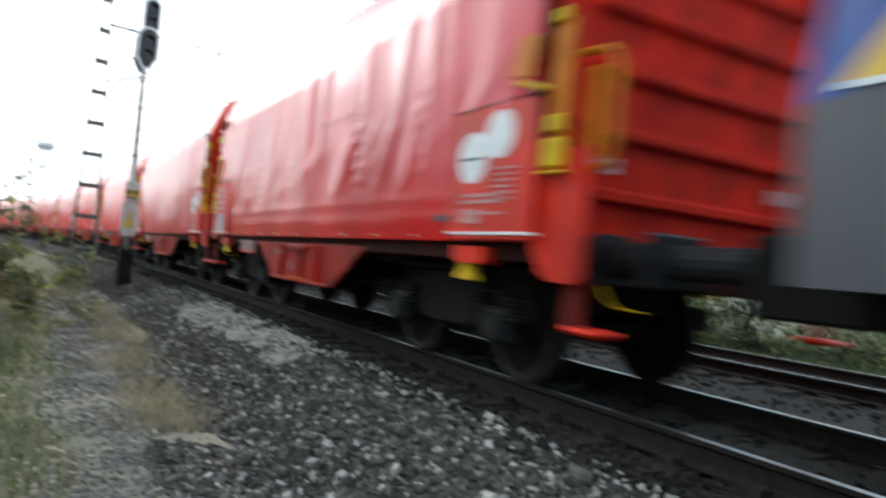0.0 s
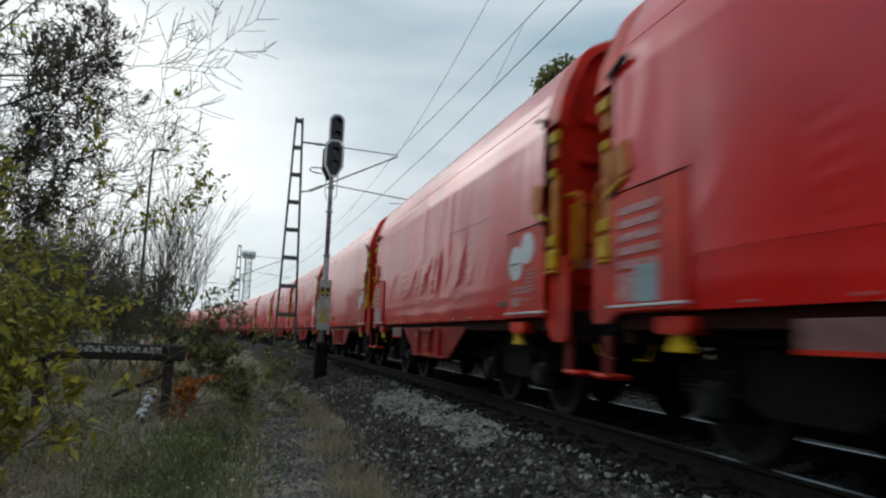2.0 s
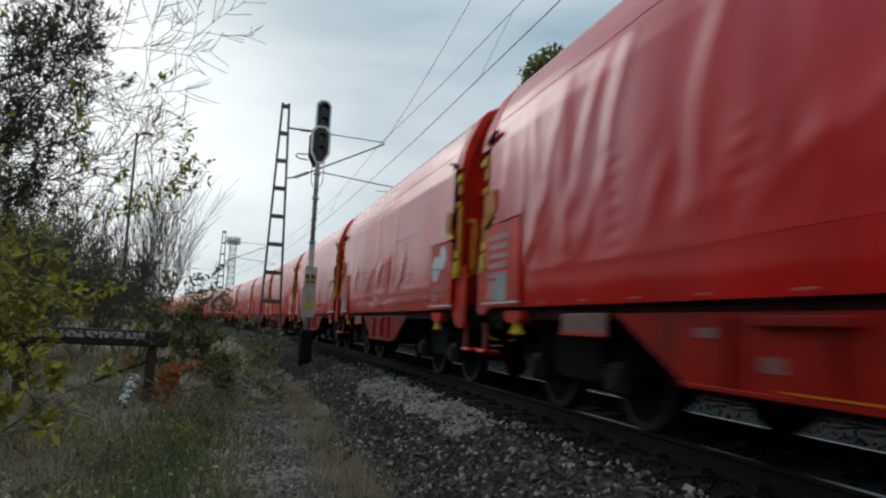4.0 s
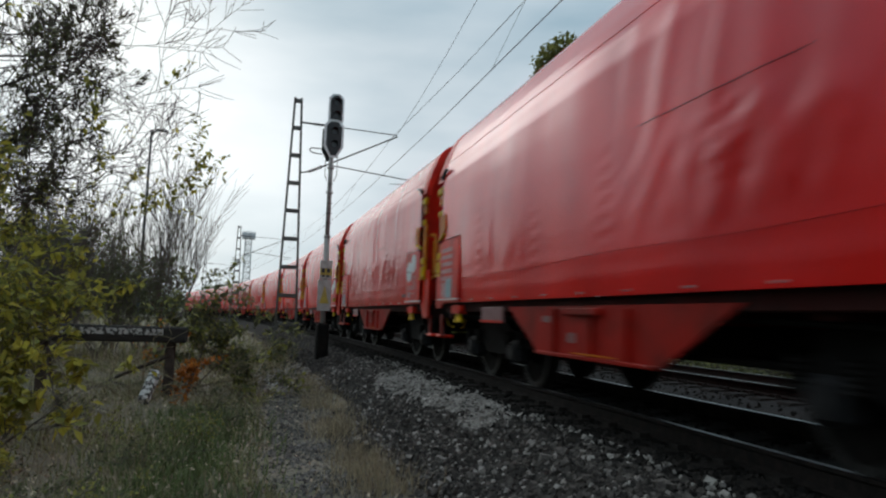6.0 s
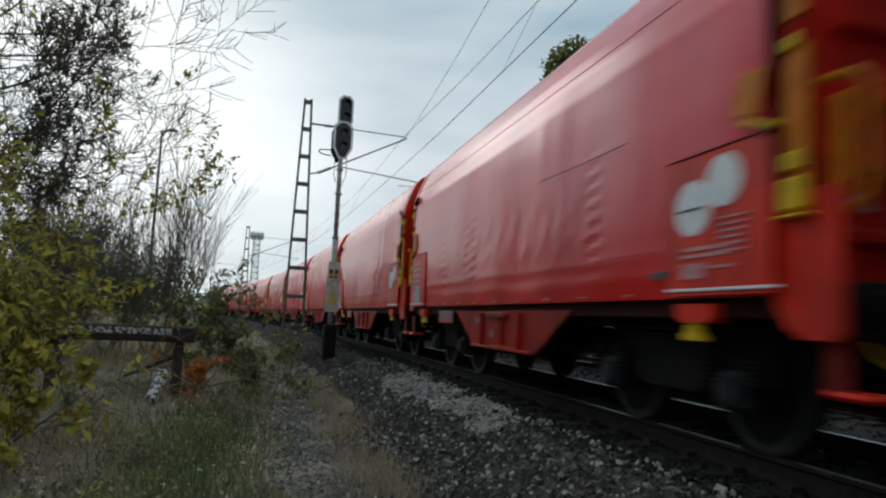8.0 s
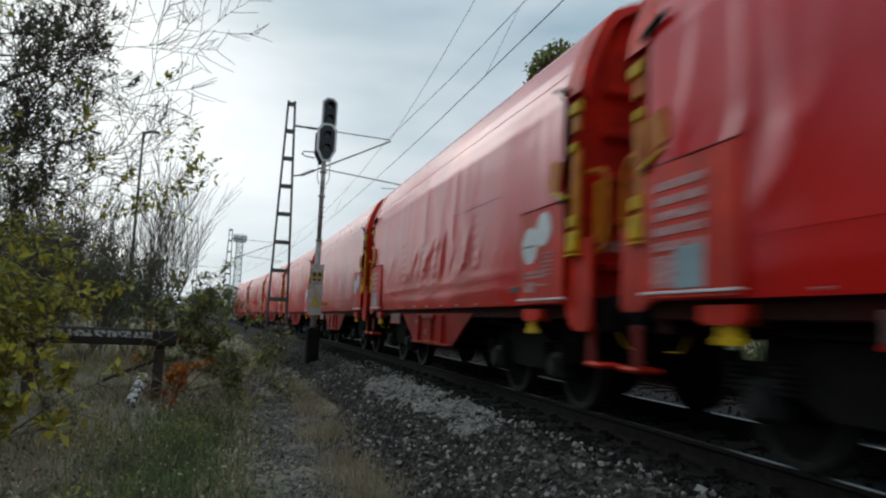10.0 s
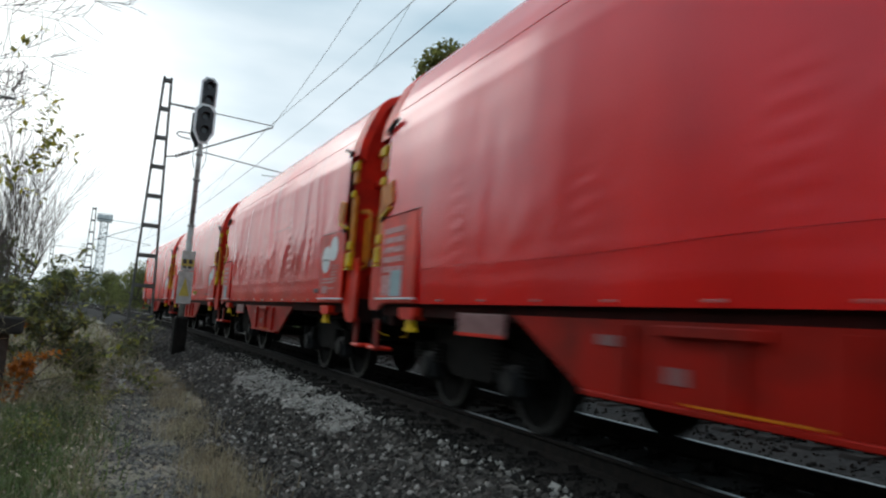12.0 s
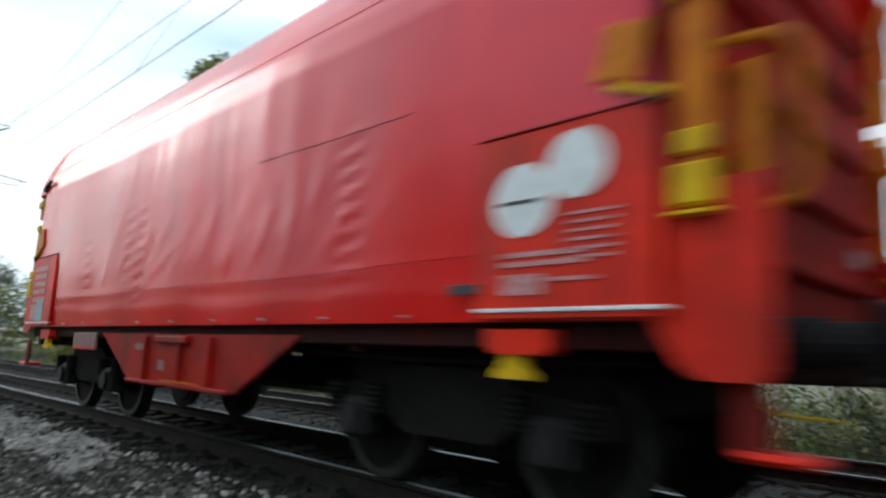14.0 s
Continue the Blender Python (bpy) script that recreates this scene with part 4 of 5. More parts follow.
    b = box(B(), (0.30, -0.02, 1.30), (0.09, 0.04, 0.10), 0.01)
    part("reflector", b, M_SIGNYEL, s)
    return s


build_signal()


# ---- overhead line ----
def build_mast(s_at, lateral, label, arm=True):
    p, a = on_line(s_at, lateral)
    m = thing("catenary_mast", label, "catenary mast", "catenary masts", at=pose(p.x, p.y, 0, 0, 0, a))
    top, foot = 8.27, 0.30
    half = lambda z: 0.34 - 0.23 * (z - foot) / (top - foot)
    for sx in (-1, 1):
        b = B()
        vs = []
        for z in (foot - 0.9, top):
            h = half(z) * sx
            vs.append([b.verts.new((h + dx, dy, z)) for dx, dy in ((-0.035, -0.06), (0.035, -0.06), (0.035, 0.06), (-0.035, 0.06))])
        for i in range(4):
            j = (i + 1) % 4
            b.faces.new((vs[0][i], vs[0][j], vs[1][j], vs[1][i]))
        b.faces.new(vs[0][::-1])
        b.faces.new(vs[1])
        part("leg", b, M_MAST, m)
    z = foot + 0.18
    while z < top + 0.05:
        part("batten", box(B(), (0, 0, min(z, top - 0.06)), (2 * half(z), 0.13, 0.13), 0.005), M_MAST, m)
        z += 0.96
    g = ground_height(p.x, p.y)
    part("footing", box(B(), (0, 0, g), (0.95, 0.8, 0.24), 0.03), M_OLDWOOD, m, "dark stained footing")
    if arm:
        r = -lateral                      # reach to the track's middle
        b = B()
        pipe(b, [(0.15, 0, 7.42), (1.1, 0, 7.40)], 0.035)
        rod(b, (1.1, 0, 7.40), (r + 0.32, 0, 7.33), 0.018)
        part("top_tie", b, M_MAST, m)
        b = B()
        pipe(b, [(0.2, 0, 5.66), (0.55, 0, 5.74), (r + 0.32, 0, 7.28)], 0.026)
        part("cantilever", b, M_MAST, m)
        b = B()
        for i in range(5):
            x = 0.50 + 0.09 * i
            rod(b, (x, 0, 5.73 + 0.045 * i), (x + 0.04, 0, 5.75 + 0.045 * i), 0.06, 10)
        part("insulator", b, M_OLDWOOD, m, "dark ribbed insulator")
        b = B()
        for i in range(4):
            x = 0.62 + 0.10 * i
            rod(b, (x, 0, 7.405), (x + 0.04, 0, 7.405), 0.055, 10)
        part("insulator", b, M_OLDWOOD, m, "dark ribbed insulator")
        b = B()
        pipe(b, [(1.15, 0, 6.02), (r + 1.0, 0, 5.72)], 0.02)
        pipe(b, [(r + 0.85, 0, 5.74), (r + 0.75, 0, 5.58), (r + 0.1, 0, 5.55)], 0.012)
        part("registration_arm", b, M_MAST, m)
    return m


MASTS = [24.0, 63.0, 104.0]
build_mast(24.0, -3.22, "grey ladder-type steel catenary mast beside the track")
build_mast(63.0, -3.55, "more distant grey ladder-type catenary mast")
build_mast(104.0, -3.6, "far off grey ladder-type catenary mast")


def build_wire(name, label, pts, r):
    b = B()
    pipe(b, pts, r, 5)
    return tagged(part(name, b, M_WIRE), label, "overhead wire", "overhead wires", "structure")


def wire_points(z_at, lateral, sag, spans):
    out = []
    for s0, s1 in spans:
        for i in range(8):
            q = i / 8
            s = s0 + (s1 - s0) * q
            out.append(on_line(s, lateral, z_at - sag * 4 * q * (1 - q))[0])
    out.append(on_line(spans[-1][1], lateral, z_at)[0])
    return out


SPANS = [(-36, 24), (24, 63), (63, 104), (104, 150), (150, 210)]
build_wire("contact_wire", "thin dark contact wire over the track", wire_points(5.56, -0.42, 0.04, SPANS), 0.0085)
build_wire("messenger_wire", "thin dark sagging messenger wire", wire_points(7.32, 0.20, 0.55, SPANS), 0.0075)
build_wire("feeder_wire", "thin dark feeder wire rising from the mast", [on_line(24, 0.32, 7.36)[0], on_line(20.8, 0.31, 7.72)[0], on_line(17.8, 0.3, 8.12)[0], on_line(15.5, 0.3, 8.5)[0], on_line(10, 0.3, 9.45)[0], on_line(-36, 0.0, 17.5)[0]], 0.007)
b = B()
for s0, s1 in SPANS:
    for q in (0.2, 0.4, 0.6, 0.8):
        s = s0 + (s1 - s0) * q
        rod(b, on_line(s, -0.42, 5.56)[0], on_line(s, 0.2, 7.32 - 0.55 * 4 * q * (1 - q))[0], 0.004, 4)
tagged(part("dropper_wire", b, M_WIRE), "thin droppers between contact and messenger wire", "overhead wire", "overhead wires", "structure")


# ---- lamp post and floodlight tower ----
def build_lamp_post():
    p = thing("lamp_post", "tall dark lamp post with one short arm", "lamp post", at=pose(-5.85, 35.0, ground_height(-5.85, 35.0)))
    b = B()
    rod(b, (0, 0, -0.1), (0, 0, 9.75), 0.085, 10, 0.05)
    part("pole", b, M_POLE, p)
    b = B()
    rod(b, (0, 0, 9.7), (0.42, 0, 9.78), 0.03)
    box(b, (0.45, 0, 9.80), (0.55, 0.20, 0.11), 0.03)
    part("lamp_head", b, M_POLE, p)


def build_tower():
    x0, y0 = -4.4, 150.0
    g = ground_height(x0, y0)
    t = thing("floodlight_tower", "pale grey lattice floodlight tower in the distance", "floodlight tower", at=pose(x0, y0, g))
    H = 16.0 - g
    for sx in (-1, 1):
        for sy in (-1, 1):
            b = B()
            rod(b, (sx * 0.75, sy * 0.75, 0), (sx * 0.62, sy * 0.62, H), 0.11, 6)
            part("leg", b, M_TOWER, t)
    b = B()
    k = 14
    for i in range(k):
        z0, z1 = H * i / k, H * (i + 1) / k
        for sx, sy, ex, ey in ((-1, -1, 1, -1), (1, -1, 1, 1), (1, 1, -1, 1), (-1, 1, -1, -1)):
            rod(b, (sx * 0.7, sy * 0.7, z0), (ex * 0.68, ey * 0.68, z1), 0.06, 4)
            rod(b, (sx * 0.7, sy * 0.7, z1), (ex * 0.68, ey * 0.68, z1), 0.06, 4)
    tagged(part("bracing", b, M_TOWER, t), kind="stuff")
    part("platform", box(B(), (0, 0, H + 0.1), (2.6, 2.6, 0.22), 0.05), M_TOWER, t)
    for i in range(6):
        a = i * math.pi / 3
        b = B()
        box(b, (math.cos(a) * 1.0, math.sin(a) * 1.0, H + 0.75), (0.75, 0.75, 0.95), 0.08)
        part("floodlight", b, M_TOWER, t)
    for i in range(8):
        a = i * math.pi / 4
        c = (a + math.pi / 4)
        part("guard_rail", rod(B(), (1.35 * math.cos(a), 1.35 * math.sin(a), H + 1.4), (1.35 * math.cos(c), 1.35 * math.sin(c), H + 1.4), 0.05, 4), M_TOWER, t)
        part("guard_post", rod(B(), (1.35 * math.cos(a), 1.35 * math.sin(a), H + 0.2), (1.35 * math.cos(a), 1.35 * math.sin(a), H + 1.4), 0.05, 4), M_TOWER, t)


build_lamp_post()
build_tower()


# ---- old buffer stop in the weeds ----
def build_buffer_stop():
    x0, y0 = -2.55, 12.2
    g = ground_height(x0, y0)
    t = thing("buffer_stop", "old blackened buffer stop of rails and timber, overgrown", "buffer stop", at=pose(x0, y0, g, 0, 0, 4))
    top = 0.50 - g
    beam = B()
    box(beam, (0.05, 0, top - 0.06), (2.45, 0.24, 0.26), 0.03)
    part("beam", beam, M_OLDWOOD, t, "blackened timber beam")
    fl = B()
    box(fl, (-0.05, -0.124, top - 0.02), (1.9, 0.008, 0.10))
    part("paint_band", fl, M_FLAKE, t, "flaking white paint band")
    for x in (-0.85, 1.02):
        b = B()
        box(b, (x, 0.10, top / 2 - 0.02), (0.15, 0.16, top + 0.16), 0.02)
        part("post", b, M_OLDRAIL, t, "rusty rail post")
        b = B()
        rod(b, (x, 0.1, top - 0.15), (x - 0.05, 1.3, 0.0), 0.045, 6)
        part("strut", b, M_OLDRAIL, t)
    b = B()
    rod(b, (1.02, 0.0, 0.62), (0.15, 0.75, 0.20), 0.032, 6)
    part("strut", b, M_OLDRAIL, t)
    b = B()
    box(b, (0.82, -1.05, 0.22), (0.14, 0.62, 0.15), 0.02, Euler((radians(38), 0, radians(-14))).to_matrix())
    part("fallen_foot", b, M_FLAKE, t, "fallen post foot with flaking white paint")


build_buffer_stop()

# ---- white board beyond the second track ----
def build_marker_board():
    x0, y0 = 10.75, 11.0
    t = thing("marker_board", "white trackside board with dark marks too small to read", "sign", at=pose(x0, y0, -0.3, 0, 0, -44))
    b = part("board", box(B(), (0, 0, 0.42), (0.95, 0.03, 0.72), 0.006), M_SIGNWHITE, t, "dirty white board")
    for x, z, w_, h_ in ((-0.28, 0.45, 0.12, 0.40), (-0.02, 0.48, 0.20, 0.10), (-0.02, 0.30, 0.20, 0.10), (0.27, 0.40, 0.12, 0.34)):
        part("marking", box(B(), (x, -0.02, z), (w_, 0.006, h_)), M_INK, b)
    for x in (-0.35, 0.35):
        part("post", box(B(), (x, 0.05, 0.15), (0.06, 0.06, 1.0), 0.008), M_MAST, t)


build_marker_board()

# ---- stones ----
nr = np.random.default_rng(5)


def scatter(n, x0, x1, y0, y1, keep=None, lift=0.0, along_line=False):
    out = []
    while len(out) < n:
        x, y = nr.uniform(x0, x1), y0 + (y1 - y0) * nr.uniform(0, 1) ** 1.5
        if along_line:
            x += on_line(y)[0].x - TRACK_X
        if keep is None or keep(x, y):
            out.append((x, y, top_height(x, y) + lift))
    return out


def chance(x, y, seed, scale, bias):
    return nr.uniform() < 0.5 + bias + 0.9 * noise.noise(Vector((x * scale, y * scale * 0.7, seed)))


def shoulder(x, y):
    return noise.noise(Vector((x * 1.2, y * 0.5, 2))) + (x - 1.2) * 0.9 > -0.1


def fresh(x, y):
    lat = x - on_line(y)[0].x
    return -2.15 + 0.035 * (y - 6) - 0.25 * (y > 10) + 0.25 * noise.noise(Vector((y, 3, 1))) < lat < -1.50 + 0.15 * noise.noise(Vector((y * 1.5, 8, 1))) and 7.3 < y < 13.6 + 0.4 * noise.noise(Vector((x * 3, 1, 1)))


stones("ballast_stones", "dark grey broken ballast stones on the shoulder", scatter(24000, 0.75, 2.8, 1.5, 16, shoulder, 0.003) + scatter(15000, 0.75, 2.8, 1.6, -9, shoulder, 0.003), 0.042, M_STONE, 11)
stones("oily_ballast_stones", "near-black ballast stones beside the rail", scatter(7000, 2.62, 3.75, 1.5, 26, None, 0.004, True) + scatter(3500, 2.62, 3.75, 1.6, -9, None, 0.004, True), 0.045, M_BLACKSTONE, 18)
stones("ballast_stones_far", "dark grey ballast stones along the track", scatter(7000, 0.9, 2.7, 14, 48, None, 0.0, True), 0.06, M_STONE, 12)
stones("ballast_stones_between", "dark ballast stones between the rails", scatter(6000, 3.75, 10.0, 1.0, 30, None, 0.0) + scatter(3000, 3.75, 10.0, 1.0, -9, None, 0.0), 0.05, M_BLACKSTONE, 16)
stones("fresh_ballast_stones", "pale fresh ballast stones spread on the shoulder", scatter(3600, 1.5, 3.1, 6.0, 14.5, lambda x, y: fresh(x, y) and chance(x, y, 9, 2.5, 0.15), 0.012), 0.044, M_LIGHTSTONE, 13)
stones("pale_stones", "scattered pale stones among the dark ballast", scatter(2600, 0.9, 3.0, 2, 18, shoulder, 0.012) + scatter(1200, 0.9, 3.0, 2.1, -9, shoulder, 0.012), 0.038, M_LIGHTSTONE, 17)
stones("path_pebbles", "small grey pebbles on the trodden path", scatter(16000, -0.7, 1.6, 2.0, 18, lambda x, y: nr.uniform() < math.exp(-((x - 0.55) / 0.6) ** 2), 0.002) + scatter(10000, -0.7, 1.6, 2.1, -9, lambda x, y: nr.uniform() < math.exp(-((x - 0.55) / 0.6) ** 2), 0.002), 0.026, M_PEBBLE, 14)
stones("rubble", "pale rubble in the weeds by the signal", scatter(350, -0.6, 1.2, 14, 21, None, 0.01), 0.09, M_LIGHTSTONE, 15)

# ---- weeds, grass and fallen leaves ----
def off_path(x, y):
    return x < 0.25 - 0.02 * y + 0.35 * noise.noise(Vector((x * 0.8, y * 0.5, 6)))


def straw_zone(x, y):
    return nr.uniform() < math.exp(-((x - 0.95) / 0.30) ** 2) and chance(x, y, 4, 1.3, -0.1)


blades("rough_grass", "rough green grass and weeds on the bank", scatter(17000, -7, 0.4, 2.5, 20, lambda x, y: off_path(x, y) and chance(x, y, 21, 0.8, -0.3)) + scatter(12000, -8, 0.4, 2.6, -9, lambda x, y: off_path(x, y) and chance(x, y, 21, 0.8, -0.2)), 0.13, M_GRASS, 31, 0.006, 1.1)
blades("lush_grass", "lush green grass patch beside the path", scatter(6500, -2.2, 0.3, 4.0, 10.5, lambda x, y: nr.uniform() < math.exp(-((x + 0.75) / 0.55) ** 2)), 0.16, M_LUSH, 36, 0.006, 0.9)
blades("dead_grass", "brown dead grass and weed stems", scatter(20000, -8, 0.7, 3, 28, lambda x, y: off_path(x, y) and chance(x, y, 7, 1.1, -0.1)) + scatter(12000, -8, 0.7, 3.1, -9, lambda x, y: off_path(x, y) and chance(x, y, 7, 1.1, 0.0)), 0.19, M_STRAW, 32, 0.0032, 1.1)
blades("straw_grass", "dry straw-coloured grass beside the path", scatter(3600, 0.2, 1.7, 6.0, 17, straw_zone), 0.17, M_STRAW, 33, 0.0035, 0.9)
blades("far_verge_grass", "rough grass along the far verges", scatter(14000, -30, 1.0, 18, 80, lambda x, y: x < on_line(y)[0].x - 3.6), 0.36, M_GRASS, 34, 0.012, 0.8)
blades("far_verge_straw", "dry grass along the far verges", scatter(9000, -20, 1.0, 16, 60, lambda x, y: x < on_line(y)[0].x - 3.3), 0.40, M_STRAW, 37, 0.008, 0.8)
blades("bank_grass", "rough grass beyond the second track", scatter(12000, 11.3, 22, 2, 70, lambda x, y: x - on_line(y)[0].x > 7.0) + scatter(14000, 11.3, 16, -5, 14, None), 0.5, M_RANK, 35, 0.012, 0.6)
c = np.array(scatter(26000, -8, 1.2, 2.2, 22, lambda x, y: off_path(x, y) or nr.uniform() < 0.10, 0.03) + scatter(14000, -8, 1.2, 2.3, -9, lambda x, y: off_path(x, y) or nr.uniform() < 0.10, 0.03))
c[:, 2] += nr.uniform(0, 0.09, len(c))
v, f = leaf_arrays(np.random.default_rng(41), c, 0.042, droop=0.0, narrow=0.7)
tagged(raw("leaf_litter", v, f, M_LITTER), "brown and pale fallen leaves lying in the grass", "leaf litter", kind="stuff")

# ---- trees and shrubs ----
def gh(x, y):
    return ground_height(x, y) - 0.03


GT = "roadside shrubs"
plant("thinning_tree", "half-bare tree with sparse dark leaves and long twigs", "tree", (-5.5, 10.6, gh(-5.5, 10.6)), 4,
      [((0.29, 0.0, 1), 6.0, 0.036), ((0.14, 0.05, 1), 6.2, 0.04), ((0.34, 0.05, 1), 4.6, 0.03), ((0.0, 0.2, 1), 5.5, 0.04),
       ((1, -0.05, 0.10), 1.95, 0.024, (1.20, 0, 4.15)), ((0.9, 0.05, 0.30), 1.55, 0.020, (1.30, 0, 4.65)), ((0.8, 0.0, 0.50), 1.3, 0.018, (1.35, 0, 5.2)),
       ((1, 0.1, 0.05), 1.5, 0.018, (1.0, 0, 3.55)), ((1, 0.0, -0.06), 1.6, 0.018, (0.95, 0, 3.15)), ((0.9, -0.1, 0.10), 1.5, 0.016, (0.9, 0, 2.7)), ((0.7, -0.1, 0.7), 1.3, 0.018, (1.4, 0, 5.6)),
       ((0.9, 0.2, 0.2), 1.3, 0.018, (1.1, 0.1, 5.0)), ((0.6, 0.2, 0.8), 1.2, 0.018, (1.2, 0.1, 5.6)), ((0.9, -0.2, 0.15), 1.4, 0.018, (1.0, -0.1, 4.4)), ((0.9, -0.3, 0.3), 1.4, 0.018, (0.9, -0.1, 3.8))],
      4600, 0.078, M_LEAFDARK, M_BARK, GT, depth=3, wiggle=0.16, spread=0.70, up=0.04, kids=(7, 9), thin=0.0050,
      keep=lambda p: p.x < 3.5 and noise.noise(p * 6.0) > (0.48 if p.x < 1.3 else 0.25 if p.x < 1.9 else 0.0 if p.x < 2.7 else 0.25))
plant("leafy_shrub", "yellow-green leafy shrub thinning in autumn", "shrub", (-3.15, 7.6, gh(-3.15, 7.6)), 9,
      [((0.30, -0.1, 1), 2.3, 0.03), ((-0.3, 0, 1), 2.8, 0.035), ((0.1, 0.3, 1), 2.6, 0.03), ((0.5, 0.0, 0.7), 1.7, 0.025), ((0.35, -0.3, 0.55), 1.5, 0.022), ((-0.5, -0.2, 0.8), 2.0, 0.025), ((0.15, -0.35, 0.8), 1.9, 0.022)],
      5200, 0.10, M_LEAF, M_TWIG, GT, depth=2, up=0.04, kids=(7, 9), leaf2=M_LEAFYEL, keep=lambda p: noise.noise(p * 1.6) > -0.22)
plant("leafy_shrub", "tall yellow-green leafy shrub at the bank", "shrub", (-4.35, 9.0, gh(-4.35, 9.0)), 12,
      [((0.15, -0.1, 1), 4.2, 0.04), ((-0.3, 0, 1), 4.4, 0.04), ((0.35, 0.1, 1), 3.6, 0.03), ((0.0, -0.4, 1), 4.0, 0.03), ((0.45, -0.2, 0.7), 2.6, 0.025), ((0.2, 0.1, 1), 3.9, 0.03)],
      6500, 0.10, M_LEAF, M_TWIG, GT, depth=2, up=0.06, kids=(7, 9), leaf2=M_LEAFYEL, keep=lambda p: noise.noise(p * 1.3) > -0.12)
plant("leafy_shrub", "low yellow-green shrub with broad leaves", "shrub", (-2.6, 7.0, gh(-2.6, 7.0)), 17,
      [((0.5, -0.2, 0.8), 1.25, 0.018), ((0.2, -0.5, 0.8), 1.2, 0.018), ((-0.3, -0.4, 0.9), 1.3, 0.018), ((0.7, 0.1, 0.6), 1.15, 0.016), ((0.3, 0.3, 1), 1.3, 0.018), ((0.5, -0.5, 0.5), 1.0, 0.014), ((-0.6, -0.2, 0.8), 1.3, 0.016)],
      1250, 0.13, M_LEAFYEL, M_TWIG, GT, depth=2, up=0.02, kids=(5, 7), leaf2=M_LEAF, keep=lambda p: noise.noise(p * 2.0) > -0.2)
for i, (x, y, h, sd) in enumerate([(-2.75, 20.5, 4.5, 21), (-5.4, 19.0, 3.6, 22), (-4.6, 23.5, 3.9, 23), (-6.8, 22.0, 4.2, 24), (-7.6, 18.0, 4.2, 25), (-4.6, 17.4, 3.0, 26)]):
    rr = random.Random(sd)
    plant("bare_shrub", "bare grey-brown many-stemmed shrub", "shrub", (x, y, gh(x, y)), sd,
          [((rr.uniform(-0.24, 0.24), rr.uniform(-0.3, 0.3), 1), h * rr.uniform(0.65, 0.95), 0.028) for _ in range(9)], 300 if i else 30, 0.08, M_LEAFDARK, M_TWIG, GT, depth=2, wiggle=0.10, spread=0.36, up=0.10, kids=(8, 11), thin=0.0055)
for i, (x, y, sd, h) in enumerate([(-5.2, 18.4, 51, 2.9), (-6.6, 17.2, 52, 3.0), (-4.2, 19.6, 53, 2.9), (-7.6, 15.0, 54, 2.2), (-6.2, 13.6, 55, 2.0), (-8.5, 12.0, 56, 2.2), (-3.5, 21.8, 57, 2.6), (-5.8, 21.0, 58, 3.2)]):
    rr = random.Random(sd)
    plant("dark_bush", "dense dark bush behind the buffer stop", "shrub", (x, y, gh(x, y)), sd,
          [((rr.uniform(-0.55, 0.55), rr.uniform(-0.6, 0.6), 1), h * rr.uniform(0.55, 1.0), 0.02) for _ in range(10)], 3200, 0.09, M_LEAFDARK, M_TWIG, GT, depth=2, spread=0.6, up=0.05, kids=(7, 9), leaf2=M_LEAFOLIVE if i % 2 else None)
plant("sumac_bush", "green bush with long drooping leaves by the buffer stop", "shrub", (-1.35, 13.5, gh(-1.35, 13.5)), 61,
      [((0.35, 0.1, 0.9), 1.6, 0.016), ((-0.2, 0.2, 1), 1.7, 0.016), ((0.5, -0.2, 0.8), 1.7, 0.014), ((0.1, -0.4, 0.9), 1.7, 0.014), ((0.6, 0.2, 0.6), 1.5, 0.014), ((-0.3, -0.3, 0.9), 1.6, 0.014), ((0.2, 0.0, 1), 1.75, 0.014)],
      2600, 0.12, M_LEAFDARK, M_TWIG, GT, depth=2, up=-0.02, kids=(5, 7), leaf2=M_LEAF)
plant("orange_sapling", "small sapling with orange autumn leaves", "shrub", (-1.25, 11.3, gh(-1.25, 11.3)), 62,
      [((0.15, 0, 1), 0.75, 0.010), ((-0.1, 0.1, 1), 0.62, 0.008), ((0.3, -0.1, 0.8), 0.5, 0.008)], 330, 0.095, M_ORANGE, M_TWIG, GT, depth=1, up=0.05)
plant("orange_sapling", "small sapling with orange-green leaves behind the beam", "shrub", (-1.7, 12.9, gh(-1.7, 12.9)), 63,
      [((0.15, 0, 1), 1.35, 0.012), ((-0.1, 0.1, 1), 1.25, 0.010)], 220, 0.085, M_ORANGE, M_TWIG, GT, depth=1, up=0.05, leaf2=M_LEAF)
for i, (x, y, sd) in enumerate([(-0.3, 14.2, 71), (0.25, 15.6, 72), (-1.9, 14.9, 73), (-0.8, 17.0, 74), (0.35, 20.0, 75), (0.75, 22.6, 76), (0.3, 22.9, 77), (-0.5, 19.5, 78)]):
    rr = random.Random(sd)
    plant("weed_clump", "tangled clump of weeds and pale stems", "weeds", (x, y, gh(x, y)), sd,
          [((rr.uniform(-0.8, 0.8), rr.uniform(-0.8, 0.8), 0.9), rr.uniform(0.5, 0.95), 0.009) for _ in range(9)], 420, 0.065, M_LEAFDARK, M_STRAW, "weeds by the path", depth=1, up=0.0)

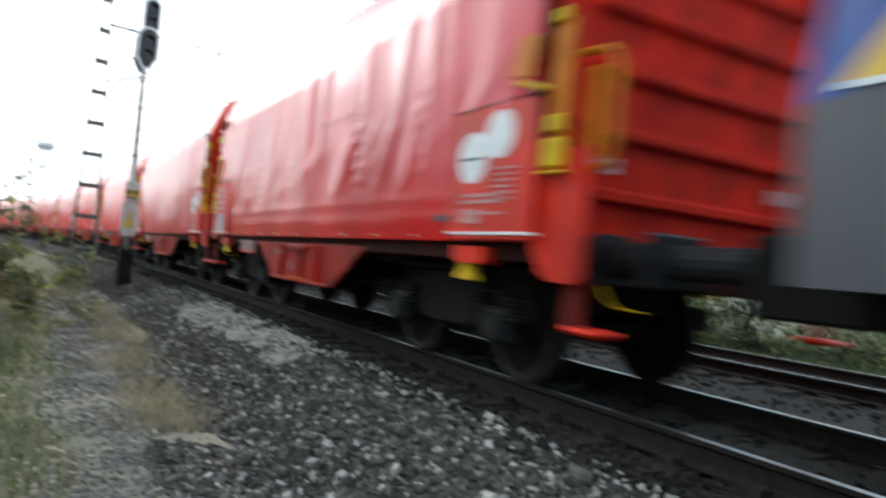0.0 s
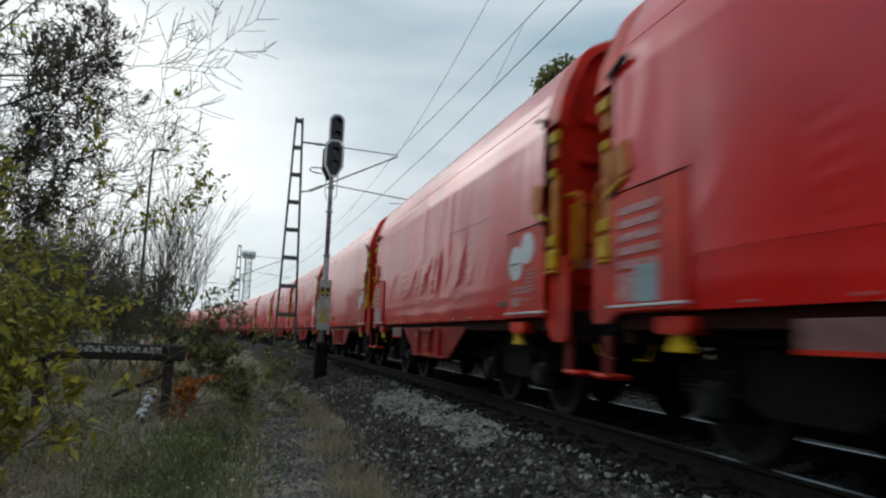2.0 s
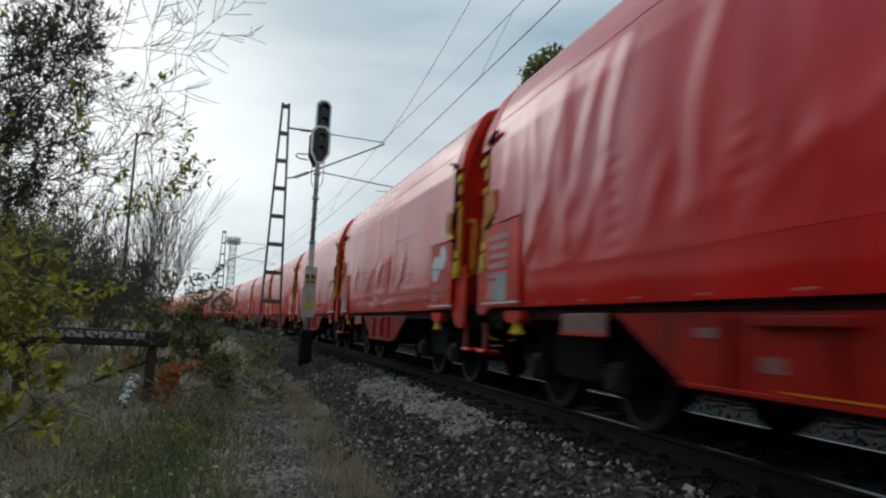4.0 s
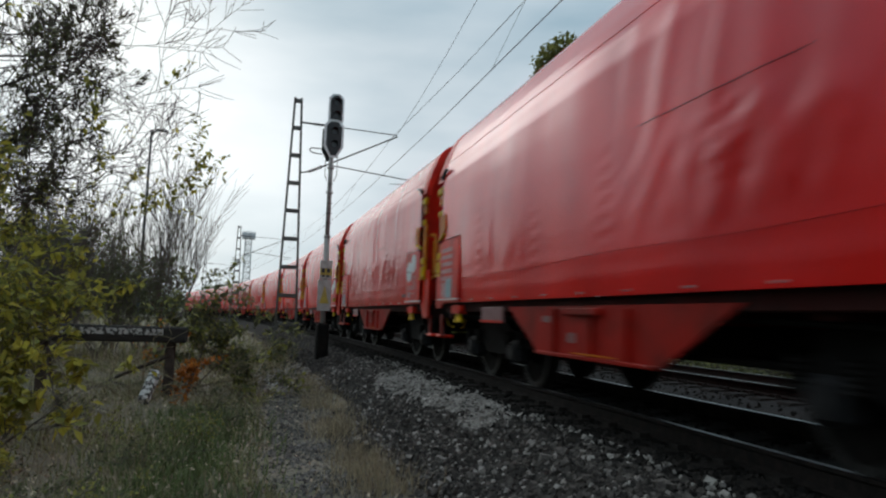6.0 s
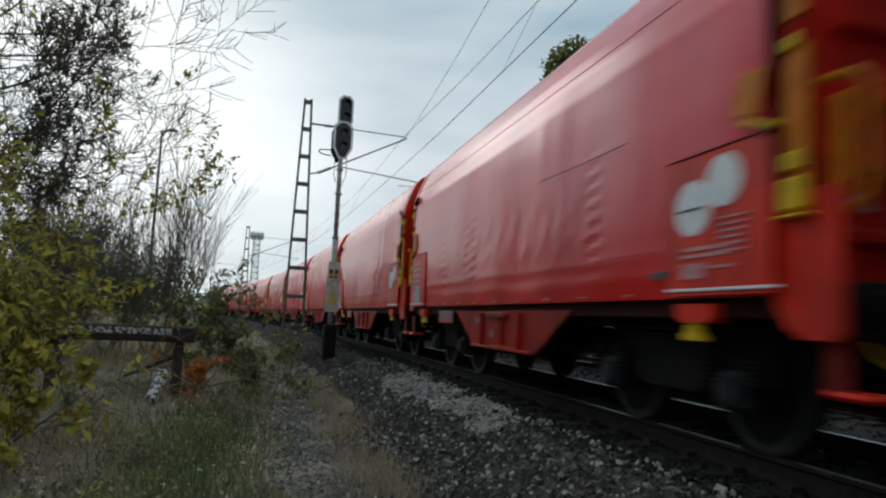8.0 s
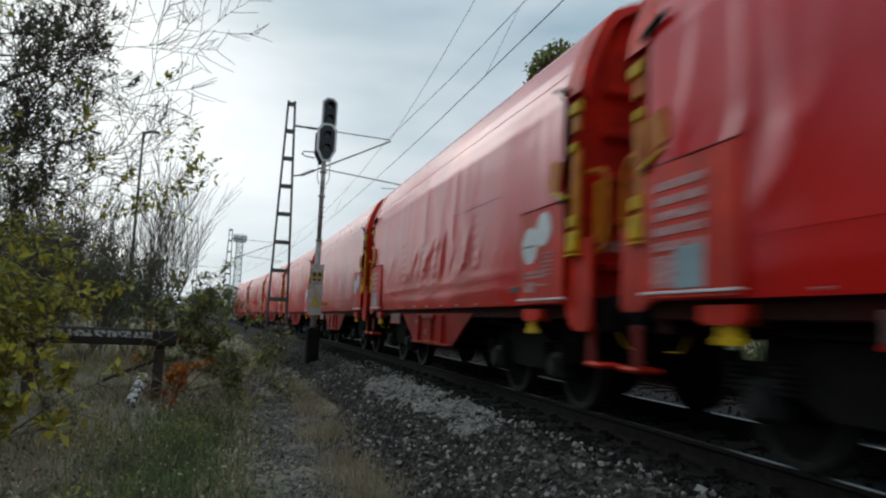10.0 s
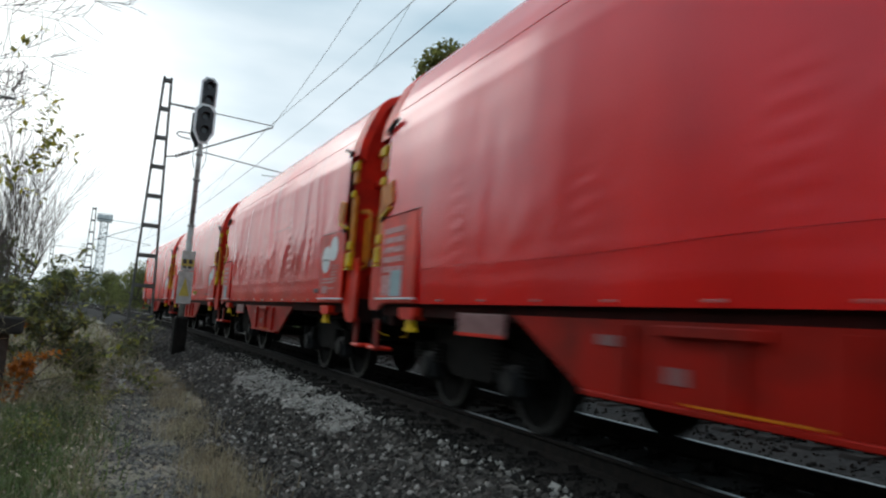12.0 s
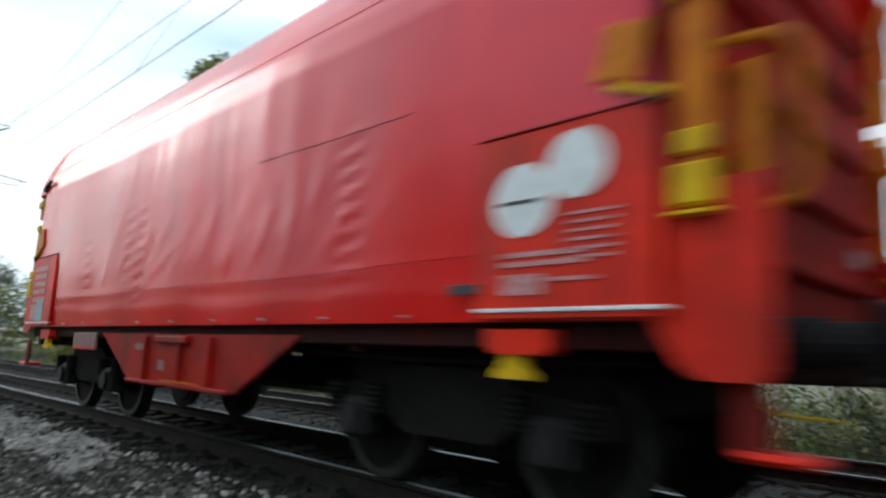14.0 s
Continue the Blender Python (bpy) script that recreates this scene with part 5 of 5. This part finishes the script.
for i, (x, y, sd) in enumerate([(-1.5, 5.6, 171), (-2.1, 6.0, 172), (-1.0, 6.9, 173), (-1.8, 8.4, 174), (-0.35, 9.6, 175), (-0.15, 11.6, 176), (-0.7, 10.7, 177), (-1.2, 5.0, 178), (-2.3, 9.4, 179), (-0.6, 8.2, 180)]):
    rr = random.Random(sd)
    plant("weed_clump", "straggling olive weeds with thin brown stems", "weeds", (x, y, gh(x, y)), sd,
          [((rr.uniform(-0.9, 0.9), rr.uniform(-0.9, 0.9), 0.9), rr.uniform(0.25, 0.5), 0.005) for _ in range(10)], 330, 0.042, M_LEAF if i % 2 else M_LEAFDARK, M_TWIG, "weeds by the path", depth=1, up=0.0, thin=0.002)
for x, y, sd in ((-0.9, 12.6, 91), (-0.45, 13.2, 92), (-1.9, 11.6, 93)):
    rr = random.Random(sd)
    plant("dead_bramble", "pale arching dead bramble stems by the buffer stop", "weeds", (x, y, gh(x, y)), sd,
          [((rr.uniform(-0.9, 0.9), rr.uniform(-0.7, 0.7), 0.8), rr.uniform(0.9, 1.5), 0.012) for _ in range(7)], 60, 0.06, M_LEAFDARK, M_STRAW, "weeds by the path", depth=1, up=-0.10, wiggle=0.18)

GF = "trees along the line"
far_tree("roadside_tree", "tall dark green tree beyond the tracks", (14.6, 33.0, gh(14.6, 33.0)), 17.4, 7.0, 81, M_LEAFOLIVE, GF, 5000, 0.30)
for i in range(26):
    rr = random.Random(100 + i)
    s = 30 + i * 6.5
    p, _ = on_line(s, 9.6 + rr.uniform(0, 5))
    h = rr.uniform(2.6, 4.2) + (4.0 if i > 2 else 0)
    far_tree("verge_bush", "rounded olive-green bush beyond the second track", (p.x, p.y, gh(p.x, p.y) - 0.4), h, h * rr.uniform(0.9, 1.2), 200 + i, M_LEAFOLIVE if i % 3 else M_LEAFFAR, "bushes beyond the tracks", 3600, 0.26, low=-0.06, clump_n=30)
for i in range(22):
    rr = random.Random(150 + i)
    x, y = 12.2 + rr.uniform(0, 3.5), -3 + i * 1.45
    h = rr.uniform(1.5, 2.7)
    far_tree("verge_bush", "dark green bush on the verge beyond the tracks", (x, y, gh(x, y) - 0.3), h, h * 1.6, 260 + i, M_LEAFFAR if i % 2 else M_LEAFOLIVE, "bushes beyond the tracks", 1800, 0.11, low=-0.06, clump_n=24)
for i in range(30):
    rr = random.Random(300 + i)
    s = 70 + i * 7
    p, _ = on_line(s, -rr.uniform(9, 26) - (i % 3) * 6)
    h = rr.uniform(5.0, 8.5)
    far_tree("trackside_tree", "dark green tree at the edge of the railway land", (p.x, p.y, gh(p.x, p.y) - 0.3), h, h * rr.uniform(0.8, 1.3), 400 + i, M_LEAFFAR if i % 4 else M_LEAFOLIVE, GF, 2000, 0.34, low=-0.06, clump_n=26)
for i in range(34):
    rr = random.Random(500 + i)
    a = radians(-34 + i * 2.1 + rr.uniform(-0.8, 0.8))
    d = rr.uniform(190, 300)
    x, y = -math.sin(a) * d, math.cos(a) * d
    h = rr.uniform(6, 10)
    far_tree("distant_tree", "hazy green tree on the horizon", (x, y, gh(x, y) - 0.5), h, h * rr.uniform(0.9, 1.6), 600 + i, M_LEAFFAR, "horizon trees", 420, 0.8, low=0.0)


# trees added out of view, left and behind, to darken the train's reflections
for i in range(13):
    rr = random.Random(700 + i)
    x, y = -9.5 - rr.uniform(0, 4), -16 + i * 2.6
    h = rr.uniform(5.5, 8.5)
    far_tree("bank_tree", "added unseen tree that darkens reflections in the train side", (x, y, gh(x, y) - 0.2), h, h * 0.8, 800 + i, M_LEAFFAR if i % 2 else M_LEAFOLIVE, "bank trees", 1500, 0.22, low=0.0)

# ---- locomotive at the head of the train ----
def build_loco():
    L = 19.0
    w = thing("locomotive", "blue, yellow and grey electric locomotive leading the train", "locomotive")
    sec = [(-1.49, 0.95), (-1.50, 1.78), (-1.49, 2.6), (-1.40, 3.35), (-1.05, 3.75), (0, 3.85), (1.05, 3.75), (1.40, 3.35), (1.49, 2.6), (1.50, 1.78), (1.49, 0.95)]
    b = B()
    ys = [-L / 2 + 0.62, -L / 2 + 1.3, L / 2 - 1.55, L / 2 - 1.2]
    shrink = [0.86, 1.0, 1.0, 0.86]
    rings = [[b.verts.new((x * (0.97 if q < 1 else 1), y + (0.35 * (z - 1.78) / 2 * (1 if y < 0 else -1) if q < 1 and z > 1.8 else 0), 0.95 + (z - 0.95) * (0.95 if q < 1 else 1))) for x, z in sec] for y, q in zip(ys, shrink)]
    k = len(sec)
    for r0, r1 in zip(rings, rings[1:]):
        for i in range(k):
            f = b.faces.new((r0[i], r0[(i + 1) % k], r1[(i + 1) % k], r1[i]))
            f.material_index = 1 if i in (0, 9, 10) else 0
    for r in (rings[0], rings[-1]):
        b.faces.new(r)
    bmesh.ops.recalc_face_normals(b, faces=b.faces)
    part("body", b, [M_LOCOBLUE, M_LOCOGREY], w)
    for sx in (-1, 1):
        b = B()
        y0 = L / 2 - 1.40
        prism(b, [(y0, 1.80), (y0 - 3.4, 1.80), (y0 - 4.4, 2.58), (y0 - 0.75, 2.58)], "x", *sorted((sx * 1.497, sx * 1.506)))
        part("yellow_flash", b, M_LOCOYEL, w, "yellow slanted flash")
        b = B()
        box(b, (sx * 1.503, 0, 1.79), (0.012, L - 2.8, 0.03))
        part("waist_line", b, M_WHITE, w)
        b = B()
        box(b, (sx * 1.48, L / 2 - 2.3, 2.85), (0.05, 0.7, 0.6), 0.02)
        part("cab_window", b, M_GLASS, w)
        b = B()
        box(b, (sx * 1.48, -L / 2 + 2.3, 2.85), (0.05, 0.7, 0.6), 0.02)
        part("cab_window", b, M_GLASS, w)
    for sgn in (-1, 1):
        b = box(B(), (0, sgn * (L / 2 - (0.80 if sgn < 0 else 1.38)), 2.85), (2.2, 0.06, 0.75), 0.03, Euler((sgn * radians(10), 0, 0)).to_matrix())
        part("windscreen", b, M_GLASS, w)
        part("buffer_beam", box(B(), (0, sgn * (L / 2 - (0.66 if sgn < 0 else 0.95)), 1.0), (1.9, 0.14 if sgn < 0 else 0.7, 0.45), 0.02), M_BLACK, w)
        for sx in (-1, 1):
            b = B()
            rod(b, (sx * 0.875, sgn * (L / 2 - 0.62), 1.05), (sx * 0.875, sgn * (L / 2 - 0.05), 1.05), 0.11, 14)
            bb = part("buffer", b, M_GREASE, w)
            part("buffer_head", box(B(), (sx * 0.875, sgn * (L / 2 - 0.025), 1.05), (0.5, 0.045, 0.36), 0.02), M_GREASE, bb)
        y0 = sgn * 5.2
        b = box(B(), (0, y0, 0.78), (1.2, 2.2, 0.3), 0.03)
        bog = part("bogie", b, M_BLACK, w, "dark two-axle bogie")
        for sx in (-1, 1):
            part("side_frame", box(B(), (sx * 1.05, y0, 0.66), (0.14, 3.9, 0.28), 0.03), M_BLACK, bog)
        for a in (-1.35, 1.35):
            o = part("wheelset", wheelset_mesh(0.60), [M_BLACK, M_RIM], bog)
            o.location = (0, y0 + a, 0.60)
    part("underframe_box", box(B(), (0, 0, 0.72), (2.5, 4.2, 0.5), 0.04), M_BLACK, w)
    b = B()
    for sgn in (-1, 1):
        pipe(b, [(-0.6, sgn * 4.4, 3.85), (-0.6, sgn * 5.6, 4.15), (0.6, sgn * 5.6, 4.15), (0.6, sgn * 4.4, 3.85)], 0.03)
    part("pantograph", b, M_MAST, w)
    return w


loco = build_loco()


# ---- sleepers ----
def sleeper_mesh():
    bm = B()
    prism(bm, [(-1.30, -0.36), (1.30, -0.36), (1.30, -0.24), (1.22, -0.175), (0.45, -0.175), (0.3, -0.20), (-0.3, -0.20), (-0.45, -0.175), (-1.22, -0.175), (-1.30, -0.24)], "y", -0.13, 0.13)
    for x in (-0.87, -0.63, 0.63, 0.87):
        box(bm, (x, 0, -0.155), (0.10, 0.14, 0.05))
    return bm


first = part("sleeper", sleeper_mesh(), M_SLEEPER, track_near)
for i in range(-12, 130):
    p, a = on_line(0.6 * i)
    o = first if i == -12 else new("sleeper", first.data)
    o.parent = track_near
    o.matrix_basis = pose(p.x, p.y, 0, 0, 0, a)
for i in range(-6, 80):
    p, a = on_line(0.6 * i + 0.25, SECOND)
    o = new("sleeper", first.data)
    o.parent = track_far
    o.matrix_basis = pose(p.x, p.y, 0, 0, 0, a)

# ---- the train's run ----
SPEED = 16.5
# run(t): metres along the line of the coupling between locomotive and first wagon
RUN_FIX = [(0.0, 3.1), (0.5, 3.25), (1.0, 3.2), (2.0, 3.1), (3.0, 2.9), (5.5, 2.85), (6.5, 2.72), (7.0, 2.65), (9.5, 2.2), (10.5, 1.9), (11.5, 2.0), (12.5, 2.2), (13.5, 2.85), (13.8, 3.02), (14.0, 3.14)]


def run(t):
    for (t0, a), (t1, b) in zip(RUN_FIX, RUN_FIX[1:]):
        if t <= t1:
            return a + (b - a) * (t - t0) / (t1 - t0) - SPEED * t
    return RUN_FIX[-1][1] - SPEED * t


def rolling(s):
    p, a = on_line(s)
    return pose(p.x, p.y, 0, 0, 0, a)


def motions():
    times = [0.5 * i for i in range(29)]
    for k, w in enumerate(wagons):
        walk(w, [(t, rolling(run(t) + LENGTH * k + HALF)) for t in times])
    fine = [i / 30 for i in range(421)]
    for w in wagons:
        for bog in w.children:
            if bog.name.startswith("bogie"):
                for ws in bog.children:
                    if ws.name.startswith("wheelset"):
                        x, y, z = ws.location
                        walk(ws, [(t, pose(x, y, z, math.degrees((run(0) - run(t)) / 0.46) % 360 - 180, 0, 0)) for t in fine])
    walk(loco, [(t, rolling(run(t) - 9.5)) for t in times])
    for bog in loco.children:
        if bog.name.startswith("bogie"):
            for ws in bog.children:
                if ws.name.startswith("wheelset"):
                    x, y, z = ws.location
                    walk(ws, [(t, pose(x, y, z, math.degrees((run(0) - run(t)) / 0.60) % 360 - 180, 0, 0)) for t in fine])


motions()
